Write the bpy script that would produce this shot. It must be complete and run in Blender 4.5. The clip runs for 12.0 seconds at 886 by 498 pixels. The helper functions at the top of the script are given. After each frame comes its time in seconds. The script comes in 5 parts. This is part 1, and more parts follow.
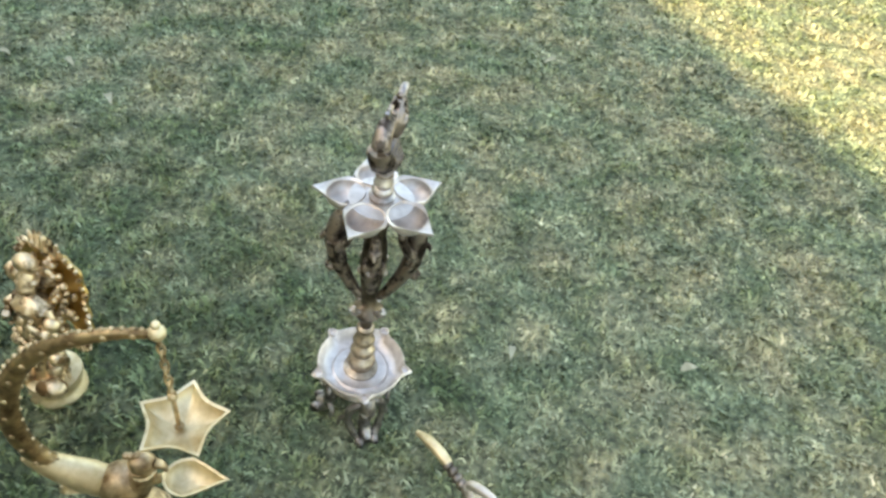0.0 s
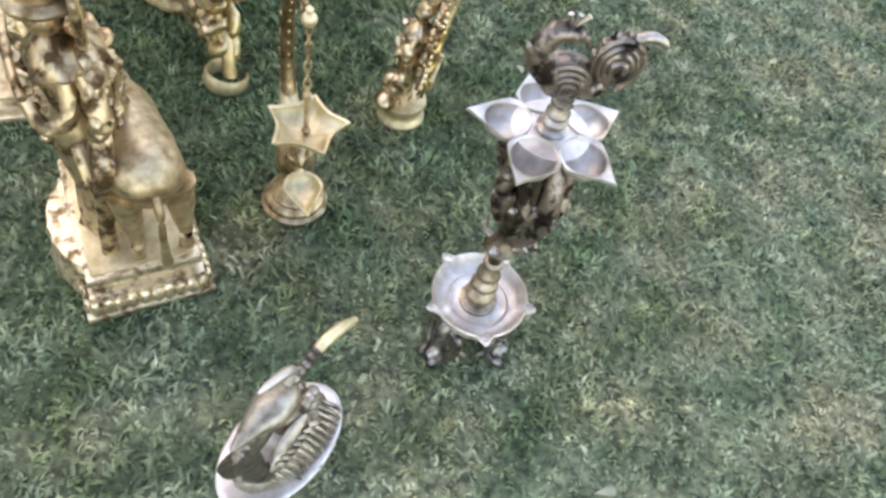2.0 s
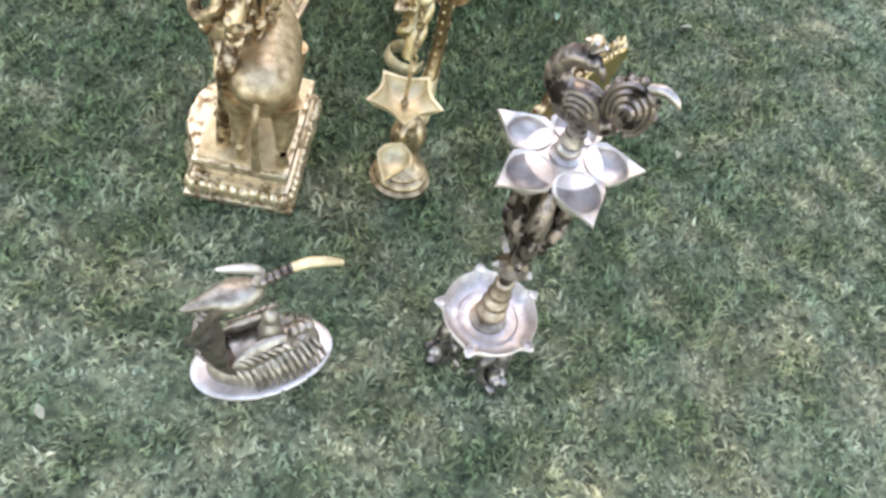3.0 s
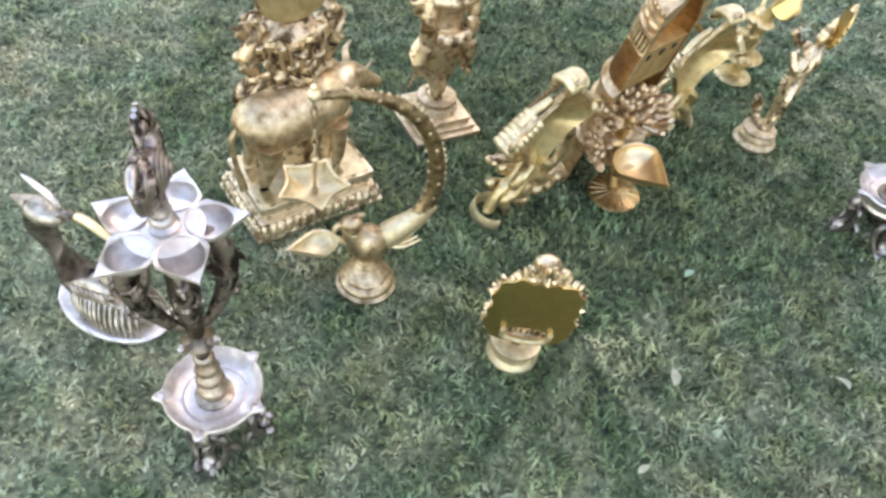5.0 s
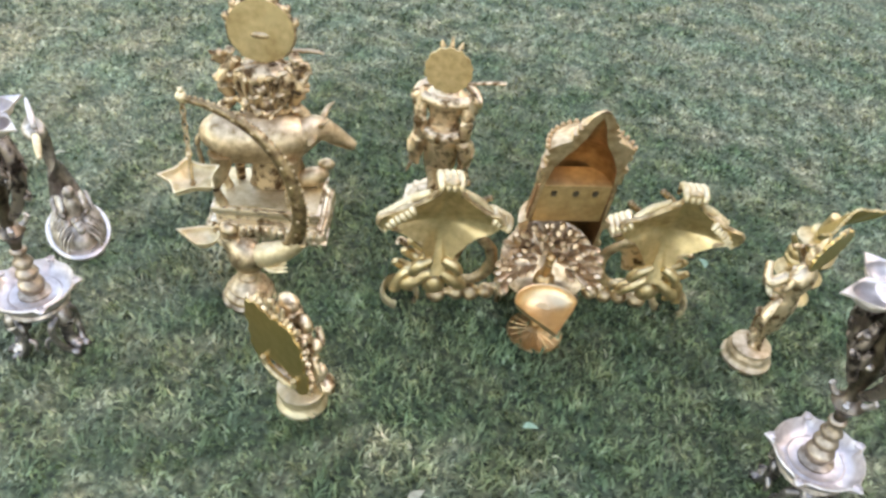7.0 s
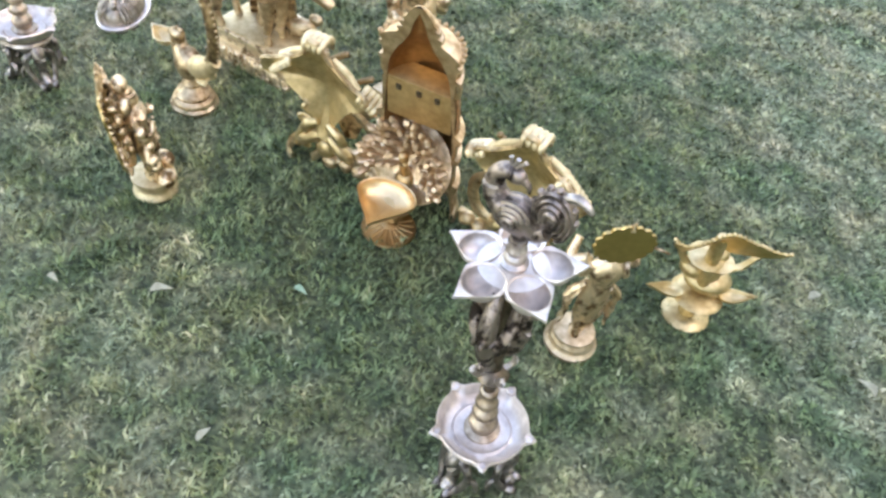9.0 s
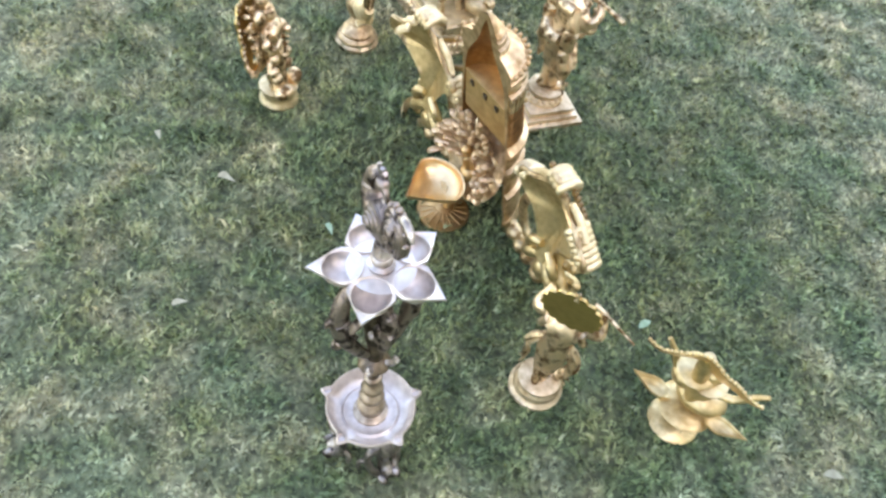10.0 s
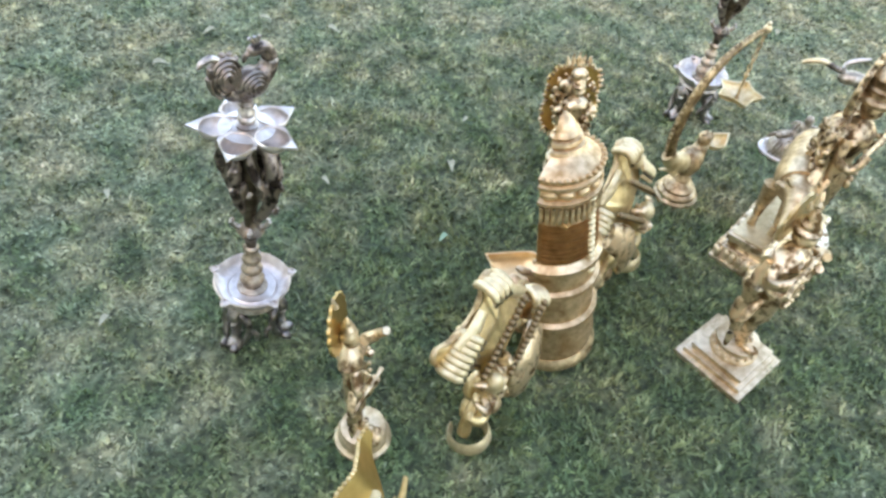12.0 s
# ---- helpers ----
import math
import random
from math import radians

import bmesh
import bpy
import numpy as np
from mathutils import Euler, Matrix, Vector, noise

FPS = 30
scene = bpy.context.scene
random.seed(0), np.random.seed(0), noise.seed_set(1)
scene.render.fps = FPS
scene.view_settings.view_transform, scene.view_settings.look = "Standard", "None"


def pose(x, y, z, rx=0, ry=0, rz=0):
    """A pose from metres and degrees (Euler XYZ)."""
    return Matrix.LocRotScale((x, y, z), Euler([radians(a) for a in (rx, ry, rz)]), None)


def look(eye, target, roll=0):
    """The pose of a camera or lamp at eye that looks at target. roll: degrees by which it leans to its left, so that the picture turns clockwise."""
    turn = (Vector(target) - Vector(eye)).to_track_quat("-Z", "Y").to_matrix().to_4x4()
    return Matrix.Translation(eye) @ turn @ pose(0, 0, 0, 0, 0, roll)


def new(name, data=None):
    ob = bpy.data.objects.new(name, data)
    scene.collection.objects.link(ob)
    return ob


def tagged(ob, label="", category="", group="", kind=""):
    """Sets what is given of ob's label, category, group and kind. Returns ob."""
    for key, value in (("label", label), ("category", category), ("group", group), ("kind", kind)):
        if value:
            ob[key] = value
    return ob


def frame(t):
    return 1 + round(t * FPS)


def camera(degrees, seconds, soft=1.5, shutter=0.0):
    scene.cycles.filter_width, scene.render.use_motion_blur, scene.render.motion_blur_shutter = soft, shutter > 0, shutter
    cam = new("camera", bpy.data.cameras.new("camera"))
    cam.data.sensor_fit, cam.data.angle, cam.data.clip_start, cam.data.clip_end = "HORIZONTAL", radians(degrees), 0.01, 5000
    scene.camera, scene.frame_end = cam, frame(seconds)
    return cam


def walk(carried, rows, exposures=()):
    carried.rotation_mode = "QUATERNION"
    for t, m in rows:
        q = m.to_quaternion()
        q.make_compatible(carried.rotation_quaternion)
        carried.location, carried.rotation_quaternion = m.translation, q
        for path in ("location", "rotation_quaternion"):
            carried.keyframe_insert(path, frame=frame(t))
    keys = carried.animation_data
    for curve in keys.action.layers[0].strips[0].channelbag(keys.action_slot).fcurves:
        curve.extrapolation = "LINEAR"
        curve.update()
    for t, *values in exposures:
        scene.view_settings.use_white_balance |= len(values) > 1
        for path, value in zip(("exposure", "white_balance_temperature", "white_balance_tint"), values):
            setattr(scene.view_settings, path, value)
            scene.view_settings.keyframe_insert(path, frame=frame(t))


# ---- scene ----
cam = camera(60.9, 12.0, soft=2.8)
PATH = [
    (0, (-0.738, 0.811, 1.209), (-0.873, -0.592, -0.127), 8.5),
    (0.5, (-0.826, 0.845, 1.218), (-0.625, -0.518, -0.153), 12.2),
    (1, (-1.036, 0.654, 1.138), (-0.441, -0.517, -0.294), 14.6),
    (1.5, (-1.212, 0.557, 1.129), (-0.323, -0.317, -0.361), 15.9),
    (2, (-1.271, 0.365, 1.105), (-0.208, -0.163, -0.431), 15.9),
    (2.5, (-1.335, 0.226, 1.127), (-0.193, 0.018, -0.430), 16.2),
    (2.7, (-1.370, 0.176, 1.120), (-0.204, 0.059, -0.429), 17.3),
    (4.3, (-1.046, -0.442, 1.187), (-0.136, 0.396, -0.311), 11.8),
    (4.5, (-0.935, -0.501, 1.189), (-0.096, 0.429, -0.295), 11.1),
    (5, (-0.722, -0.643, 1.203), (-0.071, 0.472, -0.249), 10.4),
    (5.5, (-0.507, -0.739, 1.228), (-0.055, 0.526, -0.177), 9.8),
    (6, (-0.270, -0.775, 1.230), (-0.037, 0.595, -0.127), 9.1),
    (6.5, (-0.072, -0.878, 1.239), (-0.062, 0.580, -0.046), 7.7),
    (7, (0.189, -0.890, 1.237), (0.010, 0.575, -0.027), 7.7),
    (7.2, (0.288, -0.844, 1.231), (0.046, 0.608, -0.038), 8.0),
    (8.8, (0.990, -0.629, 1.288), (0.277, 0.499, -0.123), 10.0),
    (9, (1.077, -0.555, 1.277), (0.308, 0.496, -0.164), 10.4),
    (9.5, (1.278, -0.375, 1.302), (0.370, 0.434, -0.213), 12.3),
    (10, (1.328, -0.142, 1.383), (0.263, 0.348, -0.166), 12.3),
    (10.5, (1.370, 0.193, 1.351), (0.200, 0.288, -0.197), 10.9),
    (11, (1.461, 0.489, 1.398), (0.301, 0.138, -0.120), 8.0),
    (11.5, (1.338, 0.756, 1.415), (0.275, 0.023, -0.036), 5.6),
    (12, (1.173, 1.015, 1.367), (0.275, 0.030, -0.046), 7.7),
]
EXPOSURES = [
    (0, 2.46, 9000, 8), (0.5, 2.44, 9100, 10), (1, 2.46, 9000, 12), (1.5, 2.46, 8700, 14), (2.5, 2.6, 8350, 18), (5, 2.76, 8350, 19),
    (7, 2.78, 8600, 20), (9, 2.88, 8450, 20), (10, 2.98, 8450, 20), (11, 2.92, 8300, 19), (11.5, 2.88, 8200, 17), (12, 2.82, 8000, 15),
]
walk(cam, [(t, look(eye, target, roll)) for t, eye, target, roll in PATH], EXPOSURES)

# ---- world, sun, exposure ----
SUN_AZ = math.atan2(0.41, 0.91)      # direction to the sun, from +x towards +y
SUN_EL = radians(38)
world = bpy.data.worlds.new("world")
scene.world = world
world.use_nodes = True
wn = world.node_tree.nodes
sky = wn.new("ShaderNodeTexSky")
sky.sky_type = "NISHITA"
sky.sun_disc = False
sky.sun_elevation = SUN_EL
sky.sun_rotation = math.pi / 2 - SUN_AZ
wn["Background"].inputs["Strength"].default_value = 0.15
world.node_tree.links.new(sky.outputs["Color"], wn["Background"].inputs["Color"])
sun = new("sun", bpy.data.lights.new("sun", "SUN"))
sun.data.energy = 2.2
sun.data.angle = radians(0.6)
sun.data.color = (1.0, 0.88, 0.62)
sun.matrix_world = look((math.cos(SUN_AZ) * 20, math.sin(SUN_AZ) * 20, 20 * math.tan(SUN_EL)), (0, 0, 0))


# ---- materials ----
def nodes_of(name):
    mat = bpy.data.materials.new(name)
    mat.use_nodes = True
    nt = mat.node_tree
    return mat, nt, nt.nodes["Principled BSDF"]


def ramp(nt, stops):
    r = nt.nodes.new("ShaderNodeValToRGB")
    el = r.color_ramp.elements
    while len(el) < len(stops):
        el.new(0.5)
    for e, (p, c) in zip(el, stops):
        e.position = p
        e.color = (*c, 1)
    return r


def noise_tex(nt, scale, detail=4, coord="Object"):
    tc = nt.nodes.new("ShaderNodeTexCoord")
    n = nt.nodes.new("ShaderNodeTexNoise")
    n.inputs["Scale"].default_value = scale
    n.inputs["Detail"].default_value = detail
    nt.links.new(tc.outputs[coord], n.inputs["Vector"])
    return n


def metal(name, light, dark, rough=(0.2, 0.42), grain=60, patch=9, bump=0.25, amount=0.55):
    """Cast metal: bright rubbed colour and duller tarnish at two scales, a slightly pitted surface."""
    mat, nt, b = nodes_of(name)
    n1, n2 = noise_tex(nt, patch, 5), noise_tex(nt, grain, 6)
    mx = nt.nodes.new("ShaderNodeMath")
    mx.operation = "MULTIPLY_ADD"
    mx.inputs[1].default_value = amount
    nt.links.new(n1.outputs["Fac"], mx.inputs[0])
    m2 = nt.nodes.new("ShaderNodeMath")
    m2.operation = "MULTIPLY"
    m2.inputs[1].default_value = 1 - amount
    nt.links.new(n2.outputs["Fac"], m2.inputs[0])
    nt.links.new(m2.outputs[0], mx.inputs[2])
    r = ramp(nt, [(0.36, dark), (0.62, light)])
    nt.links.new(mx.outputs[0], r.inputs[0])
    nt.links.new(r.outputs[0], b.inputs["Base Color"])
    b.inputs["Metallic"].default_value = 1.0
    rr = ramp(nt, [(0.35, (rough[1],) * 3), (0.65, (rough[0],) * 3)])
    nt.links.new(mx.outputs[0], rr.inputs[0])
    nt.links.new(rr.outputs[0], b.inputs["Roughness"])
    bp = nt.nodes.new("ShaderNodeBump")
    bp.inputs["Strength"].default_value = bump
    bp.inputs["Distance"].default_value = 0.002
    nt.links.new(n2.outputs["Fac"], bp.inputs["Height"])
    nt.links.new(bp.outputs[0], b.inputs["Normal"])
    return mat


def carved(name, light, dark, scale=85.0):
    """Cast metal covered with small chased ornament, the grooves left tarnished."""
    mat, nt, b = nodes_of(name)
    n1 = noise_tex(nt, 17, 5)
    n3 = noise_tex(nt, scale, 3)
    lift = nt.nodes.new("ShaderNodeMapRange")
    lift.inputs["From Min"].default_value, lift.inputs["From Max"].default_value = 0.38, 0.6
    nt.links.new(n3.outputs["Fac"], lift.inputs["Value"])
    mask = nt.nodes.new("ShaderNodeMath")
    mask.operation = "MULTIPLY_ADD"
    mask.inputs[1].default_value = 0.45
    nt.links.new(lift.outputs[0], mask.inputs[0])
    nt.links.new(n1.outputs["Fac"], mask.inputs[2])
    r = ramp(nt, [(0.48, dark), (0.8, light)])
    nt.links.new(mask.outputs[0], r.inputs[0])
    nt.links.new(r.outputs[0], b.inputs["Base Color"])
    b.inputs["Metallic"].default_value = 1.0
    rr = ramp(nt, [(0.4, (0.66, 0.66, 0.66)), (0.85, (0.44, 0.44, 0.44))])
    nt.links.new(mask.outputs[0], rr.inputs[0])
    nt.links.new(rr.outputs[0], b.inputs["Roughness"])
    bp = nt.nodes.new("ShaderNodeBump")
    bp.inputs["Strength"].default_value = 0.4
    bp.inputs["Distance"].default_value = 0.004
    nt.links.new(mask.outputs[0], bp.inputs["Height"])
    nt.links.new(bp.outputs[0], b.inputs["Normal"])
    return mat


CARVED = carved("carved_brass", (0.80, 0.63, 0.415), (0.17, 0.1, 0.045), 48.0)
CARVED_WARM = carved("carved_warm_brass", (0.78, 0.605, 0.395), (0.18, 0.105, 0.046), 52.0)
CARVED_PALE = carved("carved_pale_brass", (0.84, 0.70, 0.50), (0.3, 0.2, 0.105), 52.0)
CARVED_DARK = carved("carved_dark_silver", (0.33, 0.27, 0.23), (0.035, 0.026, 0.02), 60.0)
BRASS = metal("brass", (0.76, 0.60, 0.37), (0.22, 0.14, 0.066), rough=(0.44, 0.62), patch=26, bump=0.45)
BRASS_PALE = metal("pale_brass", (0.84, 0.72, 0.485), (0.56, 0.435, 0.245), rough=(0.5, 0.64), bump=0.12)
BRASS_OLD = metal("aged_brass", (0.46, 0.34, 0.19), (0.13, 0.08, 0.04), rough=(0.35, 0.55), patch=30, bump=0.5)
BRASS_PLATE = metal("polished_brass_sheet", (0.70, 0.49, 0.20), (0.56, 0.38, 0.14), rough=(0.28, 0.4), bump=0.05)
COPPERY = metal("warm_brass", (0.66, 0.46, 0.24), (0.38, 0.23, 0.10), rough=(0.34, 0.5), bump=0.3)
RUST = metal("brown_brass", (0.50, 0.29, 0.13), (0.26, 0.13, 0.05), rough=(0.38, 0.52), bump=0.3)
TOWER = metal("rubbed_tower_brass", (0.80, 0.595, 0.37), (0.36, 0.22, 0.1), rough=(0.42, 0.6), patch=24, bump=0.35)
BRASS_SMOOTH = metal("smooth_cast_brass", (0.81, 0.67, 0.48), (0.40, 0.285, 0.16), rough=(0.5, 0.64), bump=0.15)
COPPER_CUP = metal("polished_warm_brass", (0.84, 0.64, 0.38), (0.72, 0.5, 0.27), rough=(0.34, 0.44), bump=0.05)
STEM = metal("dull_stem_brass", (0.54, 0.44, 0.33), (0.19, 0.14, 0.095), rough=(0.4, 0.58), patch=55, bump=0.3)
SILVER = metal("silvered_brass", (0.80, 0.735, 0.685), (0.52, 0.455, 0.415), rough=(0.44, 0.58), bump=0.1)
SILVER_MID = metal("dulled_silver", (0.62, 0.56, 0.51), (0.24, 0.205, 0.18), rough=(0.36, 0.52), patch=30, bump=0.3)
LEG = metal("worn_leg_silver", (0.46, 0.42, 0.385), (0.06, 0.05, 0.042), rough=(0.34, 0.55), patch=48, bump=0.5)
SILVER_OLD = metal("tarnished_silver", (0.36, 0.31, 0.27), (0.10, 0.08, 0.065), rough=(0.35, 0.55), patch=34, bump=0.5)
CARVED_SILVER = carved("carved_silver", (0.50, 0.43, 0.36), (0.10, 0.078, 0.06), 75.0)
GOLDEN = metal("golden_cast_brass", (0.78, 0.62, 0.35), (0.46, 0.33, 0.155), rough=(0.4, 0.56), patch=16, bump=0.2)
CARVED_BROWN = carved("carved_brown_brass", (0.62, 0.465, 0.29), (0.12, 0.07, 0.034), 44.0)
TAN = metal("tan_brass_sheet", (0.72, 0.50, 0.25), (0.48, 0.30, 0.12), rough=(0.5, 0.62), patch=14, bump=0.12)
BIRD = metal("warm_grey_silver", (0.60, 0.53, 0.44), (0.22, 0.18, 0.135), rough=(0.46, 0.6), patch=34, bump=0.4)
COW = metal("rubbed_brown_brass", (0.75, 0.595, 0.39), (0.3, 0.2, 0.1), rough=(0.46, 0.6), patch=20, bump=0.2)
PLUME = metal("pale_pink_brass", (0.82, 0.645, 0.46), (0.46, 0.31, 0.18), rough=(0.44, 0.58), patch=30, bump=0.2)
BODY = metal("smoked_brass", (0.68, 0.525, 0.335), (0.19, 0.12, 0.06), rough=(0.4, 0.58), patch=38, bump=0.4)
DARK = metal("dark_bronze", (0.24, 0.19, 0.14), (0.045, 0.035, 0.025), rough=(0.35, 0.55), patch=36, bump=0.5)


def math_node(nt, op, a, b=0.0, clamp=False):
    n = nt.nodes.new("ShaderNodeMath")
    n.operation, n.use_clamp = op, clamp
    for k, v in enumerate((a, b)):
        if isinstance(v, (int, float)):
            n.inputs[k].default_value = v
        else:
            nt.links.new(v, n.inputs[k])
    return n.outputs[0]


def mix_rgb(nt, fac, a, b, blend="MIX"):
    m = nt.nodes.new("ShaderNodeMix")
    m.data_type, m.blend_type = "RGBA", blend
    for key, v in (("Factor", fac), ("A", a), ("B", b)):
        sock = [q for q in m.inputs if q.name == key and q.type == ("VALUE" if key == "Factor" else "RGBA")][0]
        if isinstance(v, (int, float)):
            sock.default_value = v
        else:
            nt.links.new(v, sock)
    return [q for q in m.outputs if q.type == "RGBA"][0]


def dryness_and_shade(nt):
    """Where the lawn is worn and dry in small and large patches, plus shade painted in round the display."""
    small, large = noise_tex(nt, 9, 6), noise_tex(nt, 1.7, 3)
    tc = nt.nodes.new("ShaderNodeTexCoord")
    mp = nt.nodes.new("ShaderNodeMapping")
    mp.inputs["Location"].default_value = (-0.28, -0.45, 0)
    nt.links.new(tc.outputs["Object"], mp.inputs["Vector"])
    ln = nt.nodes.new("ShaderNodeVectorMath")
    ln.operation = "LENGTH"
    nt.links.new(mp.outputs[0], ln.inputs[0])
    # shade painted into the colour round the display, fading to paler grass
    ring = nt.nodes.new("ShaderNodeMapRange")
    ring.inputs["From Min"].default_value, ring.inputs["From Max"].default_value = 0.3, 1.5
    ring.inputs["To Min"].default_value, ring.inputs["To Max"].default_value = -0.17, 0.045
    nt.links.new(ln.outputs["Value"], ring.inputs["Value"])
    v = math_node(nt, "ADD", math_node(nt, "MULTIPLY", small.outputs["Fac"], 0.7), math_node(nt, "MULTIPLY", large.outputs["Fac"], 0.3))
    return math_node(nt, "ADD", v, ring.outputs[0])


def tint(nt, colour):
    """Slow drift of the lawn's hue between bluish green and straw."""
    r = ramp(nt, [(0.36, (0.88, 1.0, 0.96)), (0.5, (1.02, 1.0, 0.99)), (0.64, (1.22, 1.06, 1.02))])
    nt.links.new(noise_tex(nt, 5.5, 4).outputs["Fac"], r.inputs[0])
    clump = ramp(nt, [(0.36, (0.76, 0.78, 0.77)), (0.5, (1.0, 1.0, 1.0)), (0.64, (1.24, 1.22, 1.2))])
    nt.links.new(noise_tex(nt, 11, 6).outputs["Fac"], clump.inputs[0])
    return mix_rgb(nt, 1.0, mix_rgb(nt, 1.0, colour, r.outputs[0], "MULTIPLY"), clump.outputs[0], "MULTIPLY")


def ground_material():
    mat, nt, b = nodes_of("soil_and_grass")
    n2 = noise_tex(nt, 55, 6)
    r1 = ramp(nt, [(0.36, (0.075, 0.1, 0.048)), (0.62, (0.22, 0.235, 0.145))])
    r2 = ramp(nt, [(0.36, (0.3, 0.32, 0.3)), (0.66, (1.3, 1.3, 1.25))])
    nt.links.new(dryness_and_shade(nt), r1.inputs[0])
    nt.links.new(n2.outputs["Fac"], r2.inputs[0])
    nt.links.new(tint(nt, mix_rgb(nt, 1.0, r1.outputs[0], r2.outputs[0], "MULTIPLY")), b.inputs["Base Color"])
    b.inputs["Roughness"].default_value = 0.9
    bp = nt.nodes.new("ShaderNodeBump")
    bp.inputs["Distance"].default_value = 0.01
    nt.links.new(n2.outputs["Fac"], bp.inputs["Height"])
    nt.links.new(bp.outputs[0], b.inputs["Normal"])
    return mat


def blade_material():
    mat, nt, b = nodes_of("grass_blades")
    g = nt.nodes.new("ShaderNodeNewGeometry")
    rnd = g.outputs["Random Per Island"]
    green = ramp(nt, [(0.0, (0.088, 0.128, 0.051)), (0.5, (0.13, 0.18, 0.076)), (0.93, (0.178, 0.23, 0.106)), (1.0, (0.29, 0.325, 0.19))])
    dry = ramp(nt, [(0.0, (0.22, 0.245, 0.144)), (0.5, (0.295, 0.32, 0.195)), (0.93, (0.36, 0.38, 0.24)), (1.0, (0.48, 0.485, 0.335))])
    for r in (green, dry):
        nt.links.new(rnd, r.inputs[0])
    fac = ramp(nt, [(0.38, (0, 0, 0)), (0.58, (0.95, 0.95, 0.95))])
    nt.links.new(dryness_and_shade(nt), fac.inputs[0])
    tuft = ramp(nt, [(0.33, (0.6, 0.62, 0.61)), (0.5, (1.0, 1.0, 1.0)), (0.67, (1.36, 1.33, 1.34))])
    nt.links.new(noise_tex(nt, 24, 6).outputs["Fac"], tuft.inputs[0])
    fleck = ramp(nt, [(0.34, (0.5, 0.53, 0.5)), (0.46, (0.96, 0.96, 0.96)), (0.56, (1.03, 1.03, 1.03)), (0.68, (1.36, 1.34, 1.32))])
    nt.links.new(noise_tex(nt, 46, 3).outputs["Fac"], fleck.inputs[0])
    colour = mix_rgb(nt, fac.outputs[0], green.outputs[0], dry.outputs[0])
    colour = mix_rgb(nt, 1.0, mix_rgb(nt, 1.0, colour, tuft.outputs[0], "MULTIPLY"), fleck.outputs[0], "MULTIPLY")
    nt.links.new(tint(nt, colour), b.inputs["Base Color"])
    b.inputs["Roughness"].default_value = 0.75
    return mat


def plain(name, c1, c2, scale, rough=0.8):
    mat, nt, b = nodes_of(name)
    n = noise_tex(nt, scale, 6)
    r = ramp(nt, [(0.35, c1), (0.65, c2)])
    nt.links.new(n.outputs["Fac"], r.inputs[0])
    nt.links.new(r.outputs[0], b.inputs["Base Color"])
    b.inputs["Roughness"].default_value = rough
    return mat


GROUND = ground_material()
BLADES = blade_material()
PLASTER = plain("cream_plaster", (0.5, 0.46, 0.38), (0.62, 0.57, 0.48), 1.5)
ROOF = plain("concrete_roof", (0.3, 0.29, 0.27), (0.4, 0.39, 0.36), 3)
DRY_LEAF = plain("dry_leaf", (0.30, 0.29, 0.19), (0.42, 0.41, 0.28), 40, 0.7)
GREEN_LEAF = plain("pale_green_leaf", (0.2, 0.33, 0.2), (0.32, 0.45, 0.3), 40, 0.6)


# ---- mesh helpers ----
def finish(bm, mat, smooth=True):
    me = bpy.data.meshes.new("m")
    bmesh.ops.recalc_face_normals(bm, faces=bm.faces)
    bm.to_mesh(me)
    bm.free()
    me.materials.append(mat)
    if smooth:
        for p in me.polygons:
            p.use_smooth = True
        me.set_sharp_from_angle(angle=radians(50))
    return me


def part(name, bm, material, parent=None, label="", smooth=True):
    ob = new(name, finish(bm, material, smooth))
    ob.data.name = name
    if parent:
        ob.parent = parent
    if label:
        tagged(ob, label)
    return ob


def empty(name, m, label, category, group=""):
    e = new(name)
    e.empty_display_size = 0.05
    e.matrix_world = m
    return tagged(e, label, category, group)


def thing(name, bm, material, m, label, category, group="", smooth=True):
    ob = part(name, bm, material, None, "", smooth)
    ob.matrix_world = m
    return tagged(ob, label, category, group)


def thing_of(name, pieces, m, label, category, group=""):
    """One casting made of several pieces (bmesh, material), joined into one mesh."""
    me = bpy.data.meshes.new(name)
    whole = bmesh.new()
    for k, (bm, mat) in enumerate(pieces):
        bmesh.ops.recalc_face_normals(bm, faces=bm.faces)
        n0 = len(whole.faces)
        tmp = bpy.data.meshes.new("tmp")
        bm.to_mesh(tmp)
        bm.free()
        whole.from_mesh(tmp)
        bpy.data.meshes.remove(tmp)
        whole.faces.ensure_lookup_table()
        for f in whole.faces[n0:]:
            f.material_index, f.smooth = k, True
        me.materials.append(mat)
    whole.to_mesh(me)
    whole.free()
    me.set_sharp_from_angle(angle=radians(50))
    ob = new(name, me)
    ob.matrix_world = m
    return tagged(ob, label, category, group)


def join_grid(bm, rows, closed_u=True):
    """Faces between rings of vertices."""
    for a, b in zip(rows, rows[1:]):
        n = len(a)
        for i in range(n if closed_u else n - 1):
            j = (i + 1) % n
            q = [a[i], a[j], b[j], b[i]]
            u = []
            for v in q:
                if v not in u:
                    u.append(v)
            if len(u) > 2:
                bm.faces.new(u)


